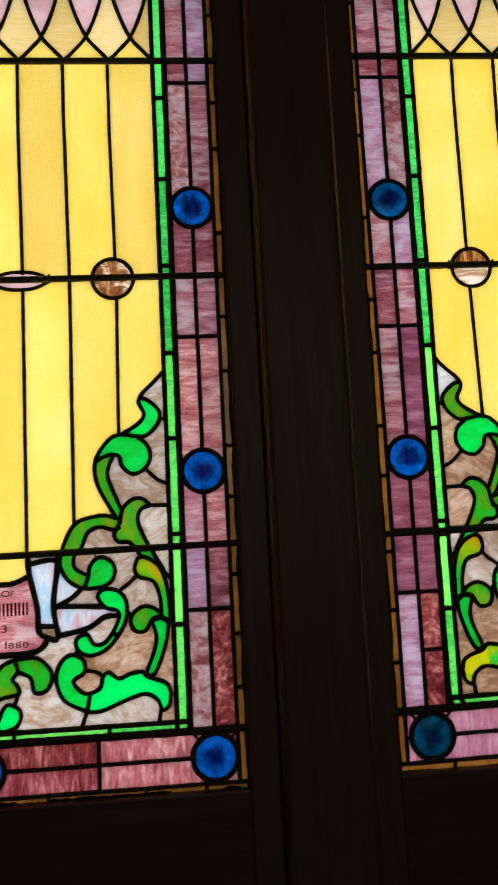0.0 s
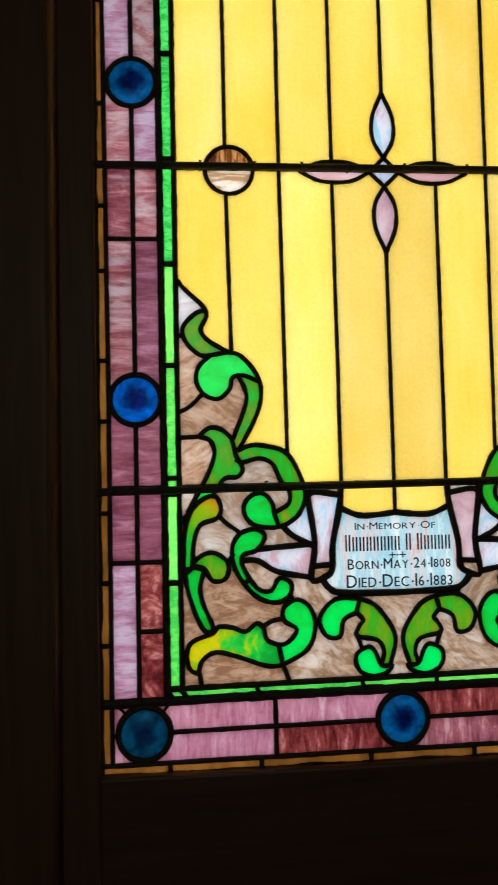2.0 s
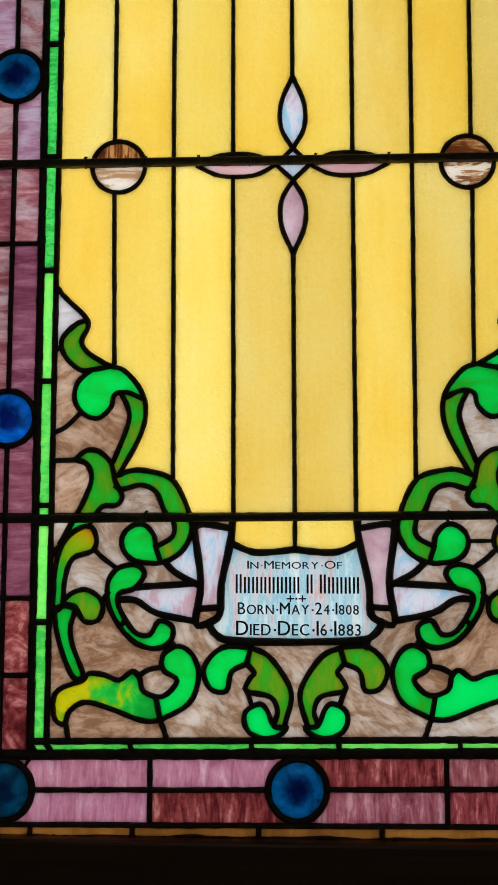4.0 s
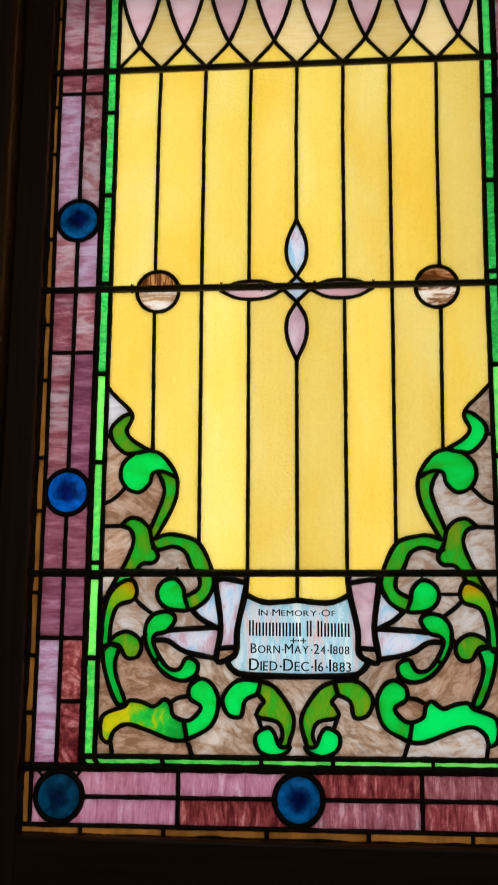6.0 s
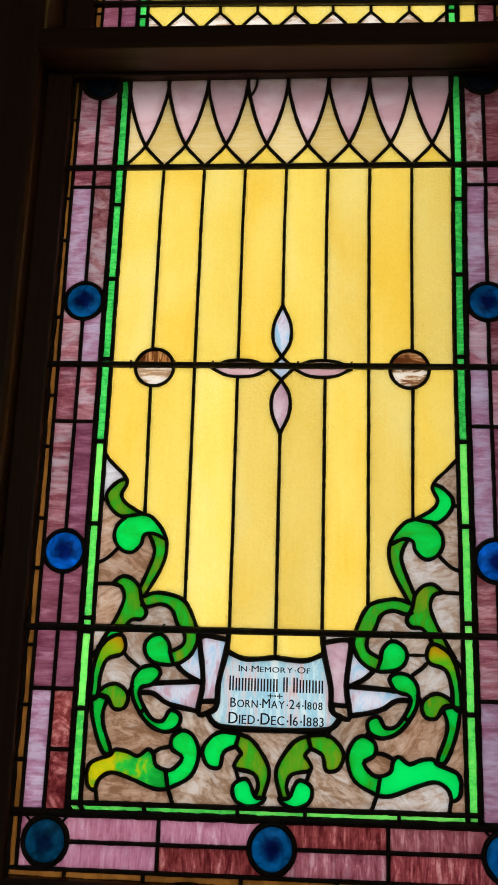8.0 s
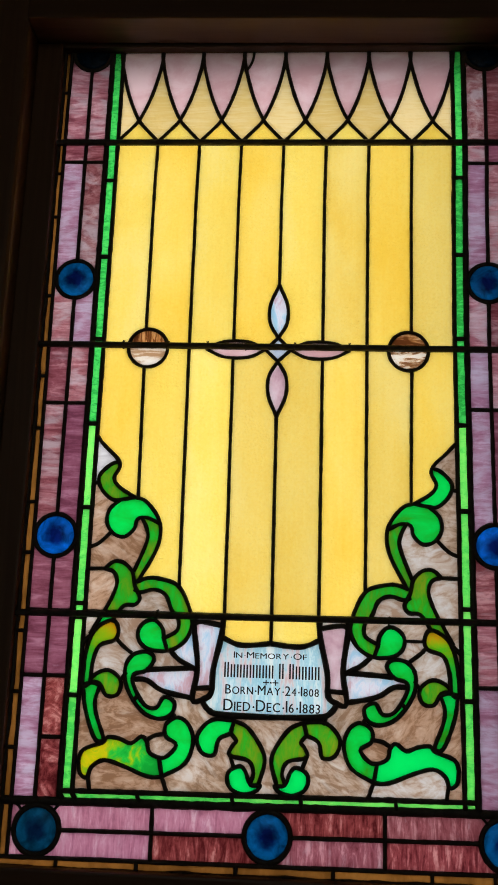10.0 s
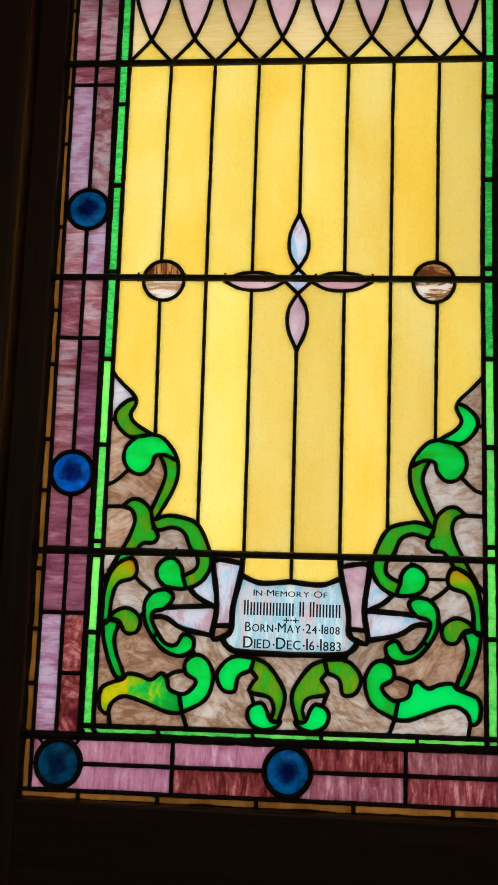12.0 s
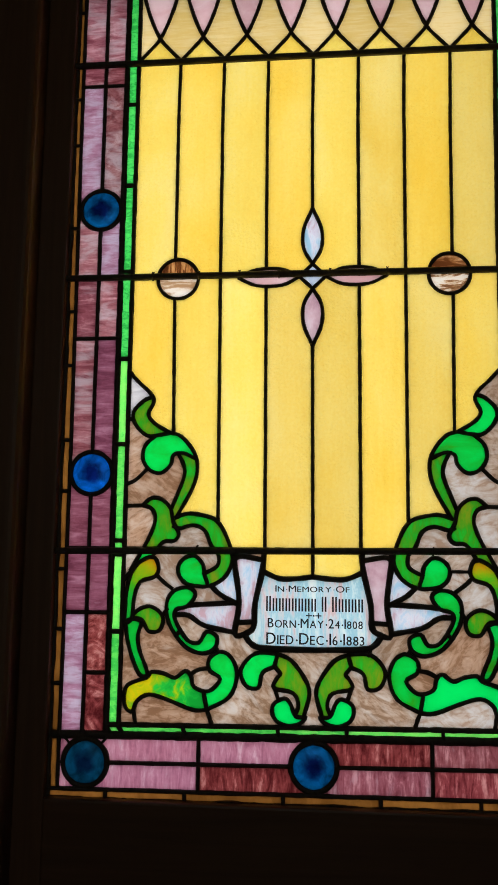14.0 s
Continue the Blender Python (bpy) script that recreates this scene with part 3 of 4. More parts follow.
def tie_wire(rnd):
    """A twist of wire that binds the leading to its saddle bar: a loop over the bar and two bent ends."""
    bm = bmesh.new()
    lean = rnd.uniform(-0.5, 0.5)
    loop = [bm.verts.new((0.0012 * math.cos(b), -math.cos(a) * (0.0062 + 0.0011 * math.sin(b)), math.sin(a) * (0.0062 + 0.0011 * math.sin(b))))
            for a in (math.tau * i / 12 for i in range(12)) for b in (math.tau * j / 5 for j in range(5))]
    for i in range(12):
        for j in range(5):
            bm.faces.new((loop[i * 5 + j], loop[i * 5 + (j + 1) % 5], loop[(i + 1) % 12 * 5 + (j + 1) % 5], loop[(i + 1) % 12 * 5 + j]))
    for turn in (lean, lean + 0.9):
        bmesh.ops.create_cone(bm, cap_ends=True, segments=6, radius1=0.0013, radius2=0.0007, depth=0.0032,
                              matrix=Matrix.Translation((0.002 * math.sin(turn), -0.001, 0.0062)) @ Matrix.Rotation(turn, 4, "Y"))
    return bm


def ragged(x0, x1, z0, z1, depth, rnd):
    """A bed of old putty whose upper edge has broken away unevenly."""
    bm = bmesh.new()
    rows, x, level = [], x0, 0.0
    while x < x1:
        if rnd.random() < 0.3:
            level = rnd.uniform(-1, 1)
        z = z1 + depth * (level + 0.35 * rnd.uniform(-1, 1))
        rows.append([bm.verts.new(v) for v in ((x, -0.0052, z0), (x, -0.0052, z), (x, -0.0017, z + 0.0006), (x, -0.0017, z0))])
        x += rnd.uniform(0.003, 0.010)
    for a, b in zip(rows, rows[1:]):
        for i in range(4):
            bm.faces.new((a[i], a[(i + 1) % 4], b[(i + 1) % 4], b[i]))
    bm.faces.new(rows[0])
    bm.faces.new(rows[-1][::-1])
    bmesh.ops.recalc_face_normals(bm, faces=bm.faces[:])
    return bm


PITCH = 73.0


def borders(net, low, high, rows, greens, rondels, ambers, edge=0):
    """The two columns of mauve quarries, the green strip and the amber edge, on both sides."""
    for s in (-1, 1):
        net.straight((s * 394.5, low - edge), (s * 394.5, high), 8, 2.2)
        net.straight((s * 380, low - max(0, edge - 14)), (s * 380, high), 6.5)
        net.straight((s * 309, low), (s * 309, high), 9.8)
        net.straight((s * 289.7, low + 2), (s * 289.7, high), 7.4)
        cuts = [low - 3] + sorted(rondels) + [high]
        for i, (a, b) in enumerate(zip(cuts, cuts[1:])):
            net.straight((s * 345, a + (31 if i else 0)), (s * 345, b - (31 if b != high else 0)), 6.5)
        for z in rondels:
            net.ring((s * 345, z), 33, 8)
            net.straight((s * 381, z), (s * 377, z), 6)
            net.straight((s * 313, z), (s * 307, z), 6)
        for z in rows:
            net.straight((s * 381, z), (s * 307, z), 6.5)
        for z in greens:
            net.straight((s * 309, z + 4 * s), (s * 289, z + 4 * s), 7.5)
        for z in ambers:
            net.straight((s * 395, z - 7 * s), (s * 379, z - 7 * s), 6)


def fringe(net, bar, up):
    """The row of crossed ogee lines; up is 1 above the bar, -1 below it."""
    for k in range(-4, 5):
        for s in (-1, 1):
            if abs(k + s) > 4:
                continue
            x = lambda q: (k + s * q) * PITCH * (0.995 if abs(k) == 4 else 1)
            if up > 0:
                net.bent([(x(0), bar - 1), (x(0.27), bar + 20), (x(0.5), bar + 41), (x(0.73), bar + 80), (x(0.90), bar + 124), (x(1), bar + 166), (x(1), bar + 225)], 6.5, mirror=False)
            else:
                net.bent([(x(0), bar - 17), (x(0.25), bar - 35), (x(0.5), bar - 56), (x(0.6), bar - 66)], 6.5, mirror=False)


def ornament(net):
    """Scrolls of leaf, ribbon and ground at the foot of the light; one half drawn, both halves leaded."""
    b = net.bent
    b([(-291, -152), (-271, -173), (-254, -189), (-248, -203), (-256, -222), (-246, -237), (-221, -252)])
    b([(-221, -252), (-203, -258), (-183, -282), (-177, -307), (-184, -338), (-209, -384)])
    b([(-211, -384), (-194, -378), (-177, -378), (-147, -387), (-130, -413), (-121, -445), (-130, -470), (-148, -484), (-161, -487)])
    b([(-249, -195), (-264, -201), (-280, -219), (-276, -239), (-258, -256), (-241, -256), (-219, -252)])
    b([(-243, -256), (-260, -272), (-263, -293), (-252, -310), (-234, -315), (-219, -302), (-215, -287), (-200, -284), (-179, -293)])
    b([(-208, -284), (-199, -302), (-198, -322), (-216, -369)])
    b([(-262, -366), (-253, -357), (-244, -353), (-231, -356), (-218, -369), (-213, -390), (-204, -408), (-211, -419), (-228, -421), (-242, -440), (-244, -447)])
    b([(-262, -365), (-247, -370), (-241, -387), (-249, -412), (-264, -440), (-278, -465)])
    b([(-214, -396), (-203, -400), (-182, -395), (-164, -403), (-154, -425), (-143, -438), (-144, -456), (-166, -469)])
    b([(-177, -442), (-189, -442), (-200, -450), (-204, -462), (-200, -475), (-189, -484), (-174, -487), (-159, -486), (-163, -470), (-166, -454)], closed=True)
    b([(-243, -443), (-265, -453), (-278, -474), (-284, -507), (-285, -541), (-273, -536), (-271, -508), (-262, -482), (-239, -473), (-234, -458)], closed=True)
    b([(-272, -534), (-263, -523), (-246, -518), (-230, -527), (-225, -540), (-231, -554), (-247, -555), (-258, -538)], closed=True)
    b([(-283, -540), (-279, -568), (-270, -597), (-259, -619), (-249, -621), (-248, -613), (-260, -583), (-263, -562), (-257, -541)])
    b([(-177, -502), (-180, -493), (-191, -489), (-209, -494), (-220, -512), (-216, -543), (-192, -576), (-165, -587), (-146, -579), (-143, -562),
       (-159, -555), (-170, -571), (-188, -567), (-206, -539), (-206, -523), (-188, -517)], closed=True)
    b([(-207, -563), (-197, -553)])
    b([(-227, -533), (-218, -520)], 6)
    b([(-155, -484), (-139, -499), (-113, -513)], 8)
    b([(-188, -516), (-165, -514), (-111, -511)], 8)
    b([(-206, -530), (-186, -531), (-161, -546), (-113, -556)], 8)
    b([(-116, -430), (-118, -448), (-110, -510), (-116, -557), (-100, -558)], 9)
    b([(-73, -430), (-75, -460), (-86, -512), (-88, -547), (-102, -558)], 9)
    b([(-119, -447), (-107, -441), (-71, -447)], 8)
    b([(-115, -541), (-86, -539)], 8)
    b([(-76, -463), (-50, -474), (-25, -474), (0, -471)], 8)
    b([(-102, -557), (-92, -571), (-72, -578), (0, -580)], 9)
    b([(-52, -586), (-85, -586), (-106, -609), (-99, -633), (-80, -636), (-74, -614), (-54, -604)])
    b([(-51, -584), (-57, -606)])
    b([(-53, -586), (-31, -596), (-10, -625), (-5, -646), (-13, -675)])
    b([(-9, -677), (-25, -676), (-21, -660), (-29, -643), (-57, -636), (-53, -622), (-48, -615), (-57, -604)])
    b([(-10, -677), (-25, -676), (-33, -658), (-42, -651), (-58, -660), (-57, -678), (-39, -688), (-22, -686)], closed=True)
    b([(-57, -634), (-50, -654)])
    b([(-283, -652), (-276, -634), (-248, -623), (-240, -615), (-222, -617), (-205, -623), (-190, -613), (-181, -620), (-176, -636), (-154, -642), (-137, -624),
       (-152, -613), (-156, -603)])
    b([(-156, -604), (-152, -592), (-135, -584), (-119, -595), (-112, -619), (-123, -650), (-157, -669)])
    b([(-155, -669), (-178, -669), (-216, -655), (-244, -648), (-262, -658), (-268, -673), (-279, -667), (-282, -649)])
    b([(-182, -618), (-170, -611), (-153, -608)])
    b([(-162, -641), (-156, -671)])
    b([(-291, -333), (-274, -326), (-255, -308)])
    b([(-291, -366), (-260, -365)])
    b([(-291, -230), (-279, -230)])
    b([(-273, -462), (-291, -481)])
    b([(-237, -470), (-226, -481), (-211, -492)])
    b([(-113, -613), (-105, -613)])
    b([(-157, -668), (-151, -682), (-148, -689)])
    b([(-267, -669), (-263, -689)])
    b([(-146, -576), (-139, -586)])
    b([(-60, -582), (-60, -577)])
    if net.sag == 1:
        b([(203, -461), (236, -461)], 5, mirror=False)
        b([(88, -574), (81, -589)], 5, mirror=False)
    b([(-285, -541), (-270, -537), (-257, -541)])


def star(net):
    """The cross of four almonds round a lozenge, and the two small roundels on the centre bar."""
    low = -2.5 if net.sag == 1 else 0.5  # in the memorial light it hangs a little under the bar
    for s in (-1, 1):
        net.bent([(0, low + s * 20), (-14, low + s * 46), (-14, low + s * 78), (0, low + s * 112)], 6, mirror=True)
        net.bent([(s * 20, low), (s * 48, low + 12.5), (s * 88, low + 12.5), (s * 118, low)], 6, mirror=False)
        net.bent([(s * 20, low), (s * 48, low - 13.5), (s * 88, low - 13.5), (s * 118, low)], 6, mirror=False)
        net.straight((-21, low), (0, low + s * 20), 6)
        net.straight((21, low), (0, low + s * 20), 6)
        net.ring((s * 214, low), 32.5, 6)


SEEDS = [
    (-155, -503, "mist", "mist"), (-183, -548, "mist", "opal"), (-240, -505, "mist", "mist"), (-172, -418, "haze", "mist"), (-40, -644, "mist", "mist"),  # leaf panes of one half: place and glass, then the glass of the other half
    (-270, -222, "olive", "green"), (-240, -285, "green", "green"), (-188, -320, "green", "green"), (-228, -385, "olive", "olive"),
    (-160, -391, "olive", "olive"), (-133, -455, "olive", "olive"), (-185, -465, "green", "green"), (-277, -500, "orange", "orange"), (-245, -537, "olive", "olive"),
    (-267, -585, "green", "green"), (-212, -520, "green", "green"), (-160, -580, "green", "green"), (-128, -615, "green", "green"),
    (-230, -635, "lemon", "bright"), (-90, -605, "green", "olive"), (-25, -625, "olive", "olive"), (-40, -670, "bright", "bright"),
    (-258, -440, "green", "olive"),
    (-272, -290, "opal", "haze"), (-232, -345, "opal", "mist"), (-275, -395, "opal", "mist"), (-235, -580, "opal", "mist"), (-160, -626, "haze", "opal"),
    (-210, -682, "opal", "mist"), (-110, -662, "opal", "haze"), (-130, -572, "opal", "haze"), (-284, -600, "opal", "opal"), (0, -610, "opal", "opal"), (-70, -625, "opal", "haze"),
    (-282, -205, "snow", "haze"), (-125, -490, "pearl", "pearl"), (-135, -530, "pearl", "pearl"), (-95, -490, "pearl", "blush"),
]


GLYPHS = {}


def glyph(ch):
    """Outline mesh of one letter, scaled to a cap height of 1 and standing at x = 0."""
    if ch not in GLYPHS:
        cu = bpy.data.curves.new("letter", "FONT")
        cu.body = ch
        cu.resolution_u = 3
        ob = bpy.data.objects.new("letter", cu)
        scene.collection.objects.link(ob)
        bpy.context.view_layer.update()
        me = ob.to_mesh()
        pts = [v.co.copy() for v in me.vertices]
        faces = [tuple(p.vertices) for p in me.polygons]
        ob.to_mesh_clear()
        bpy.data.objects.remove(ob)
        bpy.data.curves.remove(cu)
        x0 = min(p.x for p in pts)
        GLYPHS[ch] = ([((p.x - x0) / 0.7, p.y / 0.7) for p in pts], faces, (max(p.x for p in pts) - x0) / 0.7)
    return GLYPHS[ch]


def lettering(text, x0, x1, z, cap, small, parent):
    """A painted line of small capitals between x0 and x1 (millimetres) over the level z."""
    laid, x = [], 0.0
    first = True
    for ch in text:
        if ch == ".":
            laid.append((None, x + 0.12, 1.0))
            x += 0.42
            first = True
            continue
        h = 1.0 if first or ch.isdigit() and small > 0.85 else small
        laid.append((ch, x, h))
        x += glyph(ch)[2] * h + 0.15
        first = False
    k = (x1 - x0) / (x - 0.15)
    bm = bmesh.new()
    for ch, at, h in laid:
        if ch is None:
            c = Vector((x0 + (at + 0.06) * k, z + cap * small * 0.45))
            r = cap * 0.09
            vs = [bm.verts.new(((c.x + r * math.cos(a)) / 1000, 0, (c.y + r * math.sin(a)) / 1000)) for a in (i * math.tau / 8 for i in range(8))]
            bm.faces.new(vs)
            continue
        pts, faces, _ = glyph(ch)
        thick = cap * 0.014
        for dx in (-thick, thick):
          vs = [bm.verts.new(((x0 + (at + px * h) * k + dx) / 1000, 0, (z + py * h * cap) / 1000)) for px, py in pts]
          for fc in faces:
            bm.faces.new([vs[i] for i in fc])
    solidify(bm)
    return part("lettering", bm, "paint", parent, "black painted lettering")


def solidify(bm):
    """Gives flat paint its 0.3 mm of body."""
    up = bmesh.ops.extrude_face_region(bm, geom=bm.faces[:])
    bmesh.ops.translate(bm, vec=(0, -0.0003, 0), verts=[e for e in up["geom"] if isinstance(e, bmesh.types.BMVert)])
    bmesh.ops.recalc_face_normals(bm, faces=bm.faces[:])


def bars_line(words, x0, x1, z, cap, parent):
    """A line that is not spelled out: upright painted strokes, word by word."""
    unit = (x1 - x0) / (sum(words) + 0.6 * (len(words) - 1))
    bm = bmesh.new()
    x = x0
    for n in words:
        for i in range(n):
            h = cap * (1.0 if i == 0 else 0.86)
            for q in (0.14, 0.62):
                a, b = x + (i + q) * unit, x + (i + q) * unit + unit * 0.25
                bm.faces.new([bm.verts.new((p / 1000, 0, r / 1000)) for p, r in ((a, z), (b, z), (b, z + h), (a, z + h))])
        x += (n + 0.6) * unit
    solidify(bm)
    return part("painted_line", bm, "paint", parent, "black painted upright bars")


CODE = {"v": "lavender", "o": "orchid", "d": "dusty", "p": "plum", "m": "mauve", "r": "red", "e": "rose", "s": "smoky"}
# border sheets from the top down: inner left, outer left, inner right, outer right
COLUMNS = {1: ("dpsvdmmmrr", "dpvdpdmmvv", "sdvdvvpdvv", "pmdpdmpmpm"), 0: ("dmvpdemmpp", "pddmvepmdd", "dpspdedvss", "vvdpdeeprr")}


# yellow strips over and under the centre bar
UPPER = ("yellow", "gold", "yellow", "gold", "yellow", "ochre", "gold", "ochre")
LOWER = ("gold", "yellow", "yellow", "ochre", "ochre", "gold", "ochre", "gold")


def light_window(name, cx, cz, depth, kind, label, seed):
    """One leaded panel in its sash, centred at cx, with the centre bar at height cz."""
    rnd = random.Random(seed)
    thing = empty(name, (cx, depth, cz), label, "stained glass", "leaded panels of the windows")
    sag = seed if kind == "lower" else 0
    net = Net(sag)
    rondels = []
    if kind == "lower":
        low, high = -703, 600
        rondels = [117, -315, 555]
        borders(net, low, high, [340, -98, -528] + [383, 0, -431], [308, 162, 16, -128, -266, -415, -436, -552], rondels,
                [470, 310, 225, 80, -60, -150, -270, -350, -470, -560, -640], 94)
        if seed == 1:
            net.straight((-345, -617), (-308, -617), 6.5)
        for z, w in ((-690.5, 8), (-705.5, 12.5)):
            net.straight((-310 if z == -690.5 else -395, z), (310 if z == -690.5 else 395, z), w)
        net.straight((-313, -745), (-33, -745), 6.5)
        net.straight((33, -745), (313, -745), 6.5)
        net.straight((-395, -783), (395, -783), 6.5)
        net.straight((-395, -797.5), (395, -797.5), 8, 2.2)
        net.straight((-395, high), (395, high), 6)
        for x in (-172, 172):
            net.straight((x, -702), (x, -784), 6.5)
        for x in (-312, -192, -45, 97, 240, 330):
            net.straight((x, -782), (x, -798), 6)
        for x in (-191, -51, 49, 189):
            net.straight((x, -689), (x, -704), 6)
        for x in (-345, 0, 345):
            net.ring((x, -745), 34, 8.5)
            net.straight((x, -704), (x, -712), 6)
            net.straight((x, -778), (x, -784), 6)
        for s in (-1, 1):
            net.straight((s * 381, -705), (s * 368, -721), 4)
            net.straight((s * 309, -705), (s * 322, -720), 4)
            net.straight((s * 381, -745), (s * 378, -745), 4)
        for z in (383, 0, -431):
            net.straight((-291, z), (291, z), 7)
        for k in range(-3, 4):
            x = k * PITCH
            net.straight((x, 383), (x, {0: 109.5, 1: 9.5, 3: 29.5}.get(abs(k), 0)), 5.6)
            foot = {0: -471, 1: -447, 2: -387, 3: -252}[abs(k)]
            net.straight((x, {0: -114.5, 1: -15.5, 3: -34.5}.get(abs(k), 0)), (x * (0.985 if k else 1), foot - 1), 5.6)
        fringe(net, 383, 1)
        if seed == 1:  # a mended crack under the top rail
            net.bent([(-56, 566), (-57, 548), (-62, 532), (-71, 518)], 4.5, mirror=False)
        ornament(net)
        star(net)
        bars = (383, 0, -431)
        discs = [(s * 345, z) for s in (-1, 1) for z in rondels] + [(x, -745) for x in (-345, 0, 345)]
    else:
        low, high = -65, 360
        borders(net, low, high, [43, 0], [-20, 90, 230], [], [-25, 60, 200, 310])
        net.straight((-395, 0), (395, 0), 7)
        net.straight((-395, low), (395, low), 6)
        net.straight((-395, high), (395, high), 6)
        for k in range(-3, 4):
            net.straight((k * PITCH, -18), (k * PITCH, high), 6)
        fringe(net, 0, -1)
        bars, discs = (0,), []

    v, f, region, groups = net.panes()
    seeds = []
    if kind == "lower":
        for x, z, g, h in SEEDS:
            if seed == 2:
                h = {"blush": "pearl", "haze": "mist"}.get(h, h)
            seeds += [(x, z, g), (-x, z, h)]
        seeds += [(0, -520, "scroll" if seed == 1 else "rose"), (-40, -455, "gold"), (40, -455, "yellow")]
        for s in (-1, 1):
            seeds += [(0, s * 60, "pearl" if s > 0 else "blush"), (s * 70, 4.5, "pink"), (s * 70, -9, "pink"), (s * 214, 14, "flame" if s < 0 else "russet" if seed == 1 else "swirl"), (s * 214, -14, "milk" if s < 0 else "marble" if seed == 1 else "swirl"), (0, s * 8, "ice")]
        for k in range(-4, 4):
            x = (k + 0.5) * PITCH
            seeds += [(x, 200, UPPER[k + 4]), (x, -70, LOWER[k + 4] if seed == 1 else "yellow"), (x, 398, "yellow"), (x, 490, "pink")]
        for k in range(-4, 5):
            x = k * PITCH
            seeds += [(max(-282, min(282, x)), 425, "straw"), (max(-284, min(284, x)), 590, "pink")]
    else:
        for k in range(-4, 5):
            seeds += [((k + 0.5) * PITCH, 100, "yellow"), ((k + 0.5) * PITCH, -12, "yellow"), (max(-284, min(284, k * PITCH)), -45, "milk")]

    def holds(tri, x, z):
        s = [(v[b].x - v[a].x) * (z - v[a].y) - (v[b].y - v[a].y) * (x - v[a].x) for a, b in zip(tri, tri[1:] + tri[:1])]
        return all(q >= 0 for q in s) or all(q <= 0 for q in s)

    chosen = {}
    for x, z, g in seeds:
        x += drift(x, z, sag)
        for i, tri in enumerate(f):
            if holds(tri, x, z):
                chosen[region[i]] = g
                break
    for rid, (mine, rim) in enumerate(groups):
        bm, c, area = pane_mesh(v, f, mine, region, rid)
        if rim or area < 14 or any((c - Vector((d[0] + drift(*d, sag), d[1] + settle(*d, sag)))).length < 12 for d in discs):
            bm.free()
            continue
        ax = abs(c.x)
        if rid in chosen:
            g = chosen[rid]
        elif ax > 380 or c.y < -783:
            g = "amber"
        elif kind == "lower" and c.y < -700:
            row = "oorp" if c.y > -745 else "orpr"
            g = CODE[(row if seed == 1 else "eere")[max(0, min(3, int((c.x + 344) // 172)))]] + "_up"
        elif ax > 308:
            step = sum(c.y < z for z in (378, 338, 120, 0, -98, -314, -431, -528, -617)) if kind == "lower" else 5 + (c.y < 0)
            side = (c.x > 0) * 2 + (ax > 345)
            g = CODE[COLUMNS[seed % 2][side][step]]
        elif ax > 289 or (kind == "lower" and c.y < -690):
            g = "strip" if c.y > -160 else "lime"
        else:
            g = "haze" if rnd.random() < (0.7 if c.x > 60 else 0.25) else "opal"
        made = part("pane", bm, g, thing, at=(c.x / 1000, 0, c.y / 1000))
        if g in ("scroll", "rose"):
            tagged(made, "pale blue streaky memorial scroll" if g == "scroll" else "rose streaky memorial scroll")
            mark = []
            if g == "scroll":
                mark.append(lettering("IN.MEMORY.OF", -57, 53, -491.5, 9.5, 0.86, made))
                mark.append(bars_line((8, 1, 5), -72, 74, -520, 22, made))
                mark.append(lettering("BORN.MAY.24.1808", -68, 72, -544, 14, 0.8, made))
                mark.append(lettering("DIED.DEC.16.1883", -70, 74, -568, 17, 0.78, made))
                sign = bmesh.new()
                for x, z, w, h in ((-7, -526, 9, 1.6), (-7, -526, 1.6, 8), (7, -526, 9, 1.6), (7, -526, 1.6, 8), (0, -526, 2.4, 2.4)):
                    sign.faces.new([sign.verts.new(((x + sx * w / 2) / 1000, 0, (z + sz * h / 2) / 1000)) for sx, sz in ((-1, -1), (1, -1), (1, 1), (-1, 1))])
                solidify(sign)
                mark.append(part("ornament", sign, "paint", made, "small black painted crosses"))
            else:
                mark.append(lettering("OF", 33, 53, -491.5, 9.5, 0.86, made))
                mark.append(bars_line((5,), 16, 74, -520, 22, made))
                mark.append(lettering("3", 33, 41, -544, 11, 1.0, made))
                mark.append(lettering("1880", 38, 72, -568, 11, 0.8, made))
            for ob in mark:
                ob.location = (-c.x / 1000, -0.0017, -c.y / 1000)
    for x, z in discs:
        x, z = x + drift(x, z, sag), z + settle(x, z, sag)
        g = "blue"
        if z > 400:
            g = "shaded_blue"
        elif seed == 1:
            g = "teal" if z < -700 and x < 0 else "blue" if -400 < z < -200 else "navy"
        part("rondel", rondel(0.0315), g, thing, "round dark teal glass rondel" if g == "teal" else "round cobalt blue glass rondel", at=(x / 1000, 0, z / 1000))
    for i, (pts, w, shown) in enumerate(net.lines):
        part("lead_came", came(pts, w, (i % 7) * 0.07), "lead", thing)
    for z in bars:
        bm = bmesh.new()
        bmesh.ops.create_cone(bm, cap_ends=True, segments=12, radius1=0.0052, radius2=0.0052, depth=0.80,
                              matrix=Matrix.Translation((0, -0.0085, (z - 15 if z == 383 else z) / 1000)) @ Matrix.Rotation(radians(90) + (-0.008 if z == -431 else 0.02 if kind == "upper" else 0), 4, "Y"))
        part("saddle_bar", bm, "lead", thing, "thin black iron saddle bar")
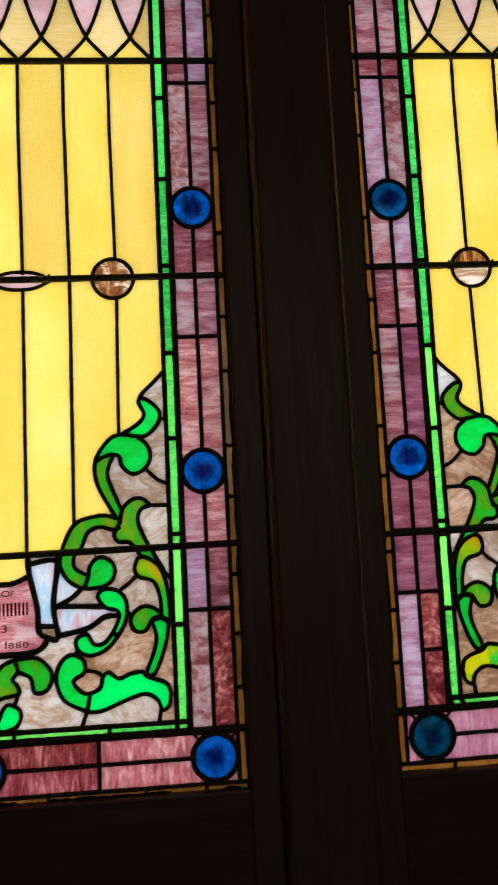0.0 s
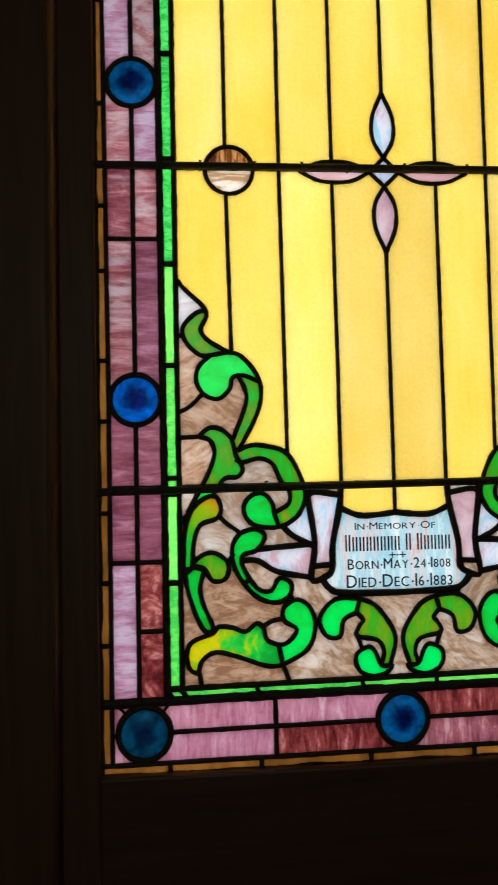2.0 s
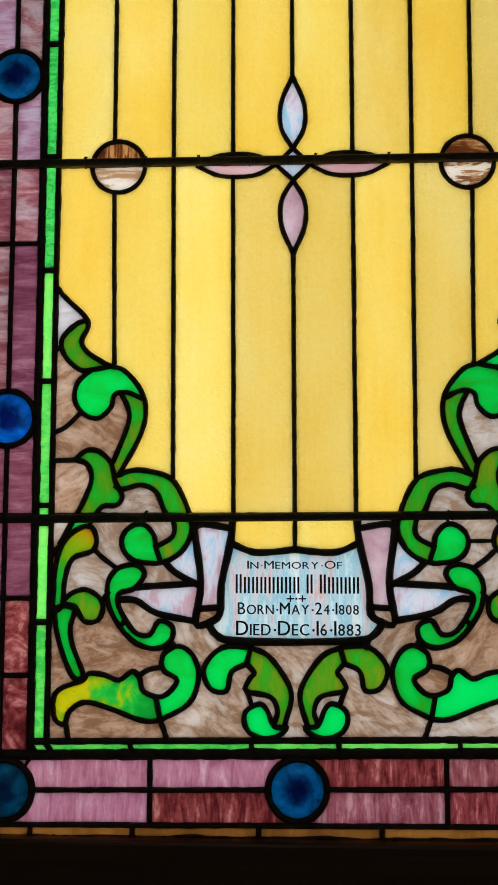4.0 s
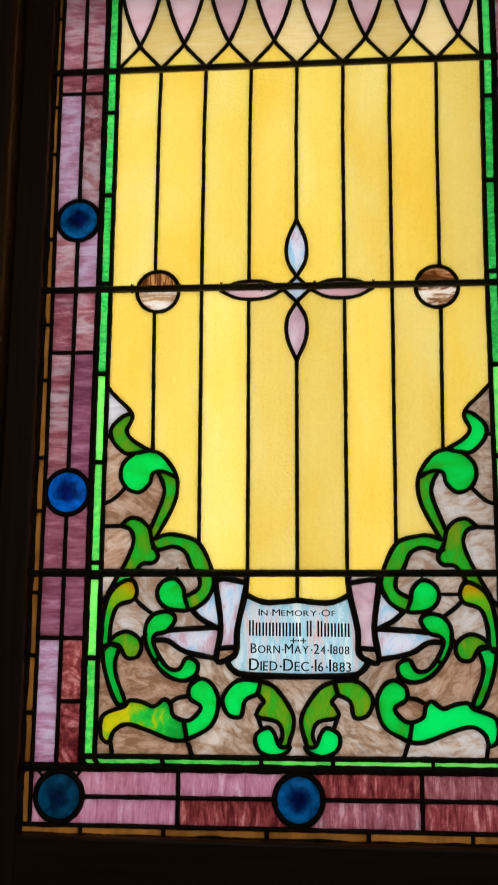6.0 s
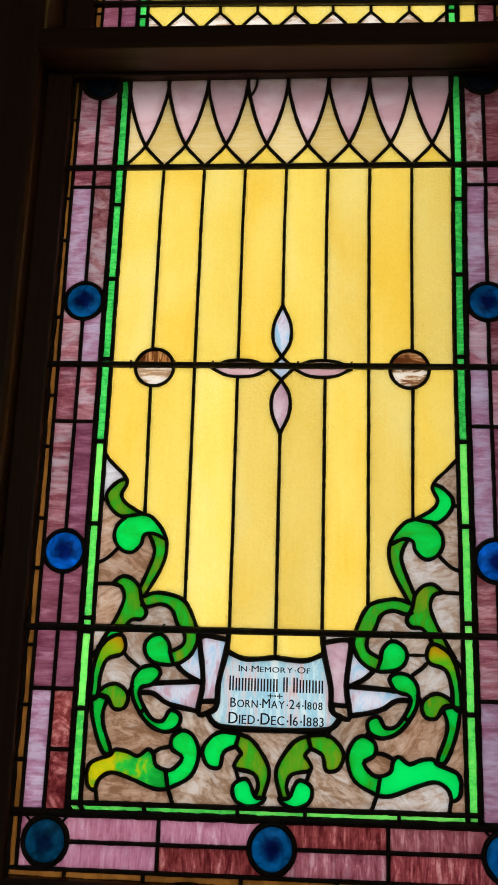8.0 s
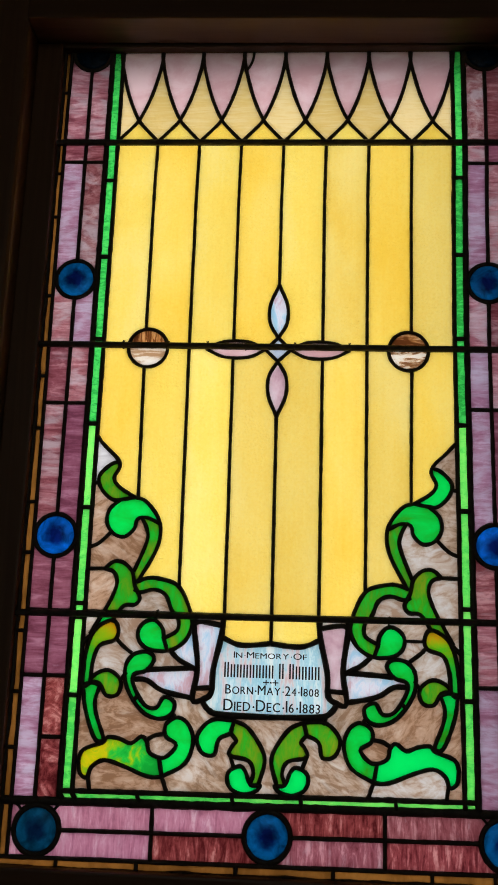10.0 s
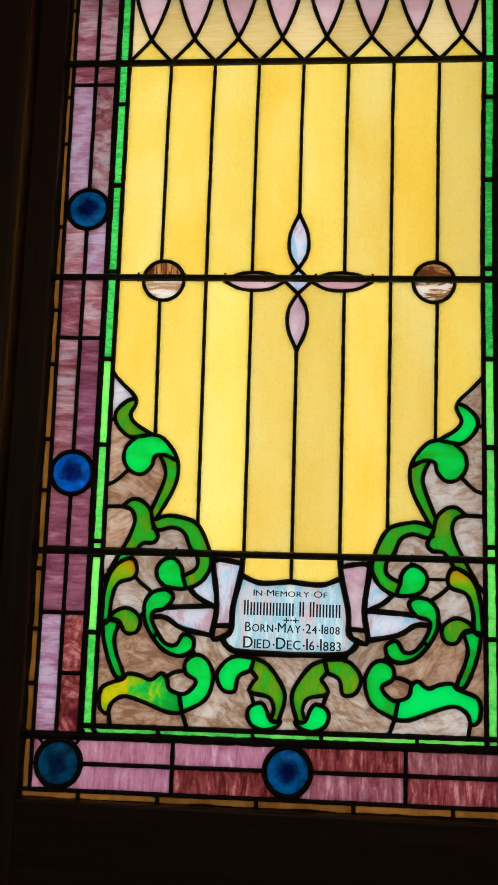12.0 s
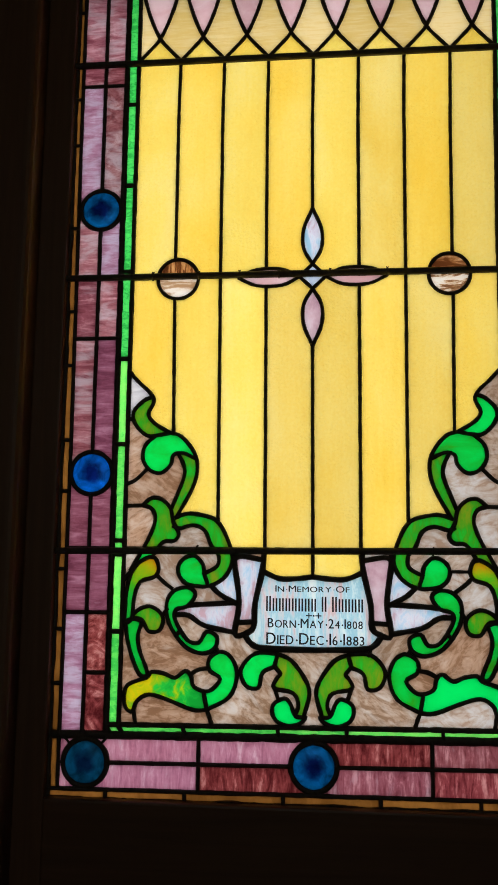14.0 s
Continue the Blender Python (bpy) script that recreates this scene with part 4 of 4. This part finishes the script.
    if kind == "lower":
        for z, places in ((0, (-255, -182, -116, -54, 25, 114)), (-431, (-176, 175))):
            for x in places:
                part("tie_wire", tie_wire(rnd), "lead", thing, "twisted wire tie", at=(x / 1000, -0.0085, z / 1000))
        if seed == 2:
            part("putty", ragged(-0.393, 0.393, -0.800, -0.7895, 0.0042, rnd), "paint", thing, "broken dark glazing putty")
        else:
            part("putty", ragged(-0.393, 0.393, -0.800, -0.7945, 0.0016, rnd), "paint", thing, "dark glazing putty")
    # sash
    top, foot = (0.612, -1.025) if kind == "lower" else (0.42, -0.11)
    gl, gh = (-0.794 if seed == 1 else -0.791, 0.549) if kind == "lower" else (-0.058, 0.357)
    for s in (-1, 1):
        x0, x1 = sorted((s * 0.395, s * 0.4425 if kind == "lower" else s * 0.4408 - 0.008))
        part("stile", box(x0, x1, -0.018, 0.02, foot, top, 0.004), "wood", thing)
    part("bottom_rail", box(-0.396, 0.396, -0.018, 0.02, foot, gl, 0.004), "wood_h", thing)
    part("top_rail", box(-0.396, 0.396, -0.018, 0.02, gh, top, 0.004), "wood_h", thing)
    return thing


# ---- structure ----
CZ = 1.93
RX, LX = 0.0, -1.018
W0, W1, Z0, Z1 = LX - 0.49, RX + 0.49, CZ - 1.06, CZ + 1.22


def structure(name, bm, material, label=""):
    return tagged(part(name, bm, material), label, "", "", "structure")


structure("wall_window_left", box(-4, W0, -0.02, 0.30, 0, 5.2), "plaster", "grey plaster church wall beside the windows")
structure("wall_window_right", box(W1, 4, -0.02, 0.30, 0, 5.2), "plaster", "grey plaster church wall beside the windows")
structure("wall_window_below", box(W0, W1, -0.02, 0.30, 0, Z0), "plaster", "grey plaster church wall under the windows")
structure("wall_window_above", box(W0, W1, -0.02, 0.30, Z1, 5.2), "plaster", "grey plaster church wall over the windows")
structure("wall_west", box(-4.2, -4.0, -7.2, 0.30, 0, 5.2), "plaster", "grey plaster side wall")
structure("wall_east", box(4.0, 4.2, -7.2, 0.30, 0, 5.2), "plaster", "grey plaster side wall")
# back wall left open in the middle only for the added fill lamp
for nm, x0, x1, z0, z1 in (("wall_back_left", -4.0, -0.6, 0, 5.2), ("wall_back_right", 0.6, 4.0, 0, 5.2), ("wall_back_below", -0.6, 0.6, 0, 1.7), ("wall_back_above", -0.6, 0.6, 3.9, 5.2)):
    structure(nm, box(x0, x1, -7.2, -7.0, z0, z1), "plaster", "grey plaster back wall")
structure("floor", box(-4.2, 4.2, -7.2, 0.30, -0.2, 0), "boards", "dark wooden board floor")
structure("ceiling", box(-4.2, 4.2, -7.2, 0.30, 5.2, 5.4), "plaster", "plain plaster ceiling")
g = bmesh.new()
bmesh.ops.create_grid(g, x_segments=2, y_segments=2, size=600, matrix=Matrix.Translation((0, 0, -0.25)))
structure("ground", g, "grass", "grassy ground outside")

# ---- window frame ----
frame_thing = empty("window_frame", (0, 0, Z0), "dark stained wooden frame round two leaded windows", "window frame")


def timber(name, x0, x1, y0, y1, z0, z1, bevel, material, label=""):
    return part(name, box(x0, x1, y0, y1, z0 - Z0, z1 - Z0, bevel, 5), material, frame_thing, label)


timber("mullion", LX + 0.441, RX - 0.441, -0.062, 0.16, Z0 + 0.03, Z1 - 0.05, 0.016, "wood", "broad dark wooden mullion post")
timber("jamb", W0 + 0.001, LX - 0.441, -0.062, 0.16, Z0 + 0.03, Z1 - 0.05, 0.010, "wood")
timber("jamb", RX + 0.441, W1 - 0.001, -0.062, 0.16, Z0 + 0.03, Z1 - 0.05, 0.010, "wood")
timber("head", W0 + 0.001, W1 - 0.001, -0.062, 0.16, Z1 - 0.049, Z1 - 0.001, 0.008, "wood_h")
timber("stool", W0 + 0.001, W1 - 0.001, -0.075, 0.0, Z0 + 0.001, Z0 + 0.029, 0.008, "wood_h", "dark wooden window stool")
timber("sill", W0 + 0.001, W1 - 0.001, 0.001, 0.26, Z0 + 0.001, Z0 + 0.029, 0.006, "wood_h")
for cx in (LX, RX):
    # transom between lower and upper light: a deep varnished bar inside
    part("transom", sloped(box(cx - 0.4415, cx + 0.4415, -0.084, -0.0185, CZ + 0.553 - Z0, CZ + 0.597 - Z0, 0.004, 3), 0.008, cx), "wood_h", frame_thing,
         "deep varnished wooden transom bar")
    # unseen bar added outside, to shade the top of the lower glass
    timber("outer_transom", cx - 0.4405, cx + 0.4405, 0.021, 0.115, CZ + 0.574, CZ + 0.652, 0.003, "wood_h")

# ---- windows ----
right = light_window("stained_glass_panel", RX, CZ, 0.0, "lower",
                     "leaded window, yellow strips, green scrolls, pale blue memorial scroll, mauve border", 1)
left = light_window("stained_glass_panel", LX, CZ - 0.008, 0.0, "lower",
                    "leaded window, yellow strips, green scrolls, rose memorial scroll, mauve border", 2)
for cx, sd in ((RX, 3), (LX, 4)):
    light_window("stained_glass_panel", cx + 0.008, CZ + 0.758, 0.060, "upper",
                 "upper leaded light with yellow strips and mauve border", sd)
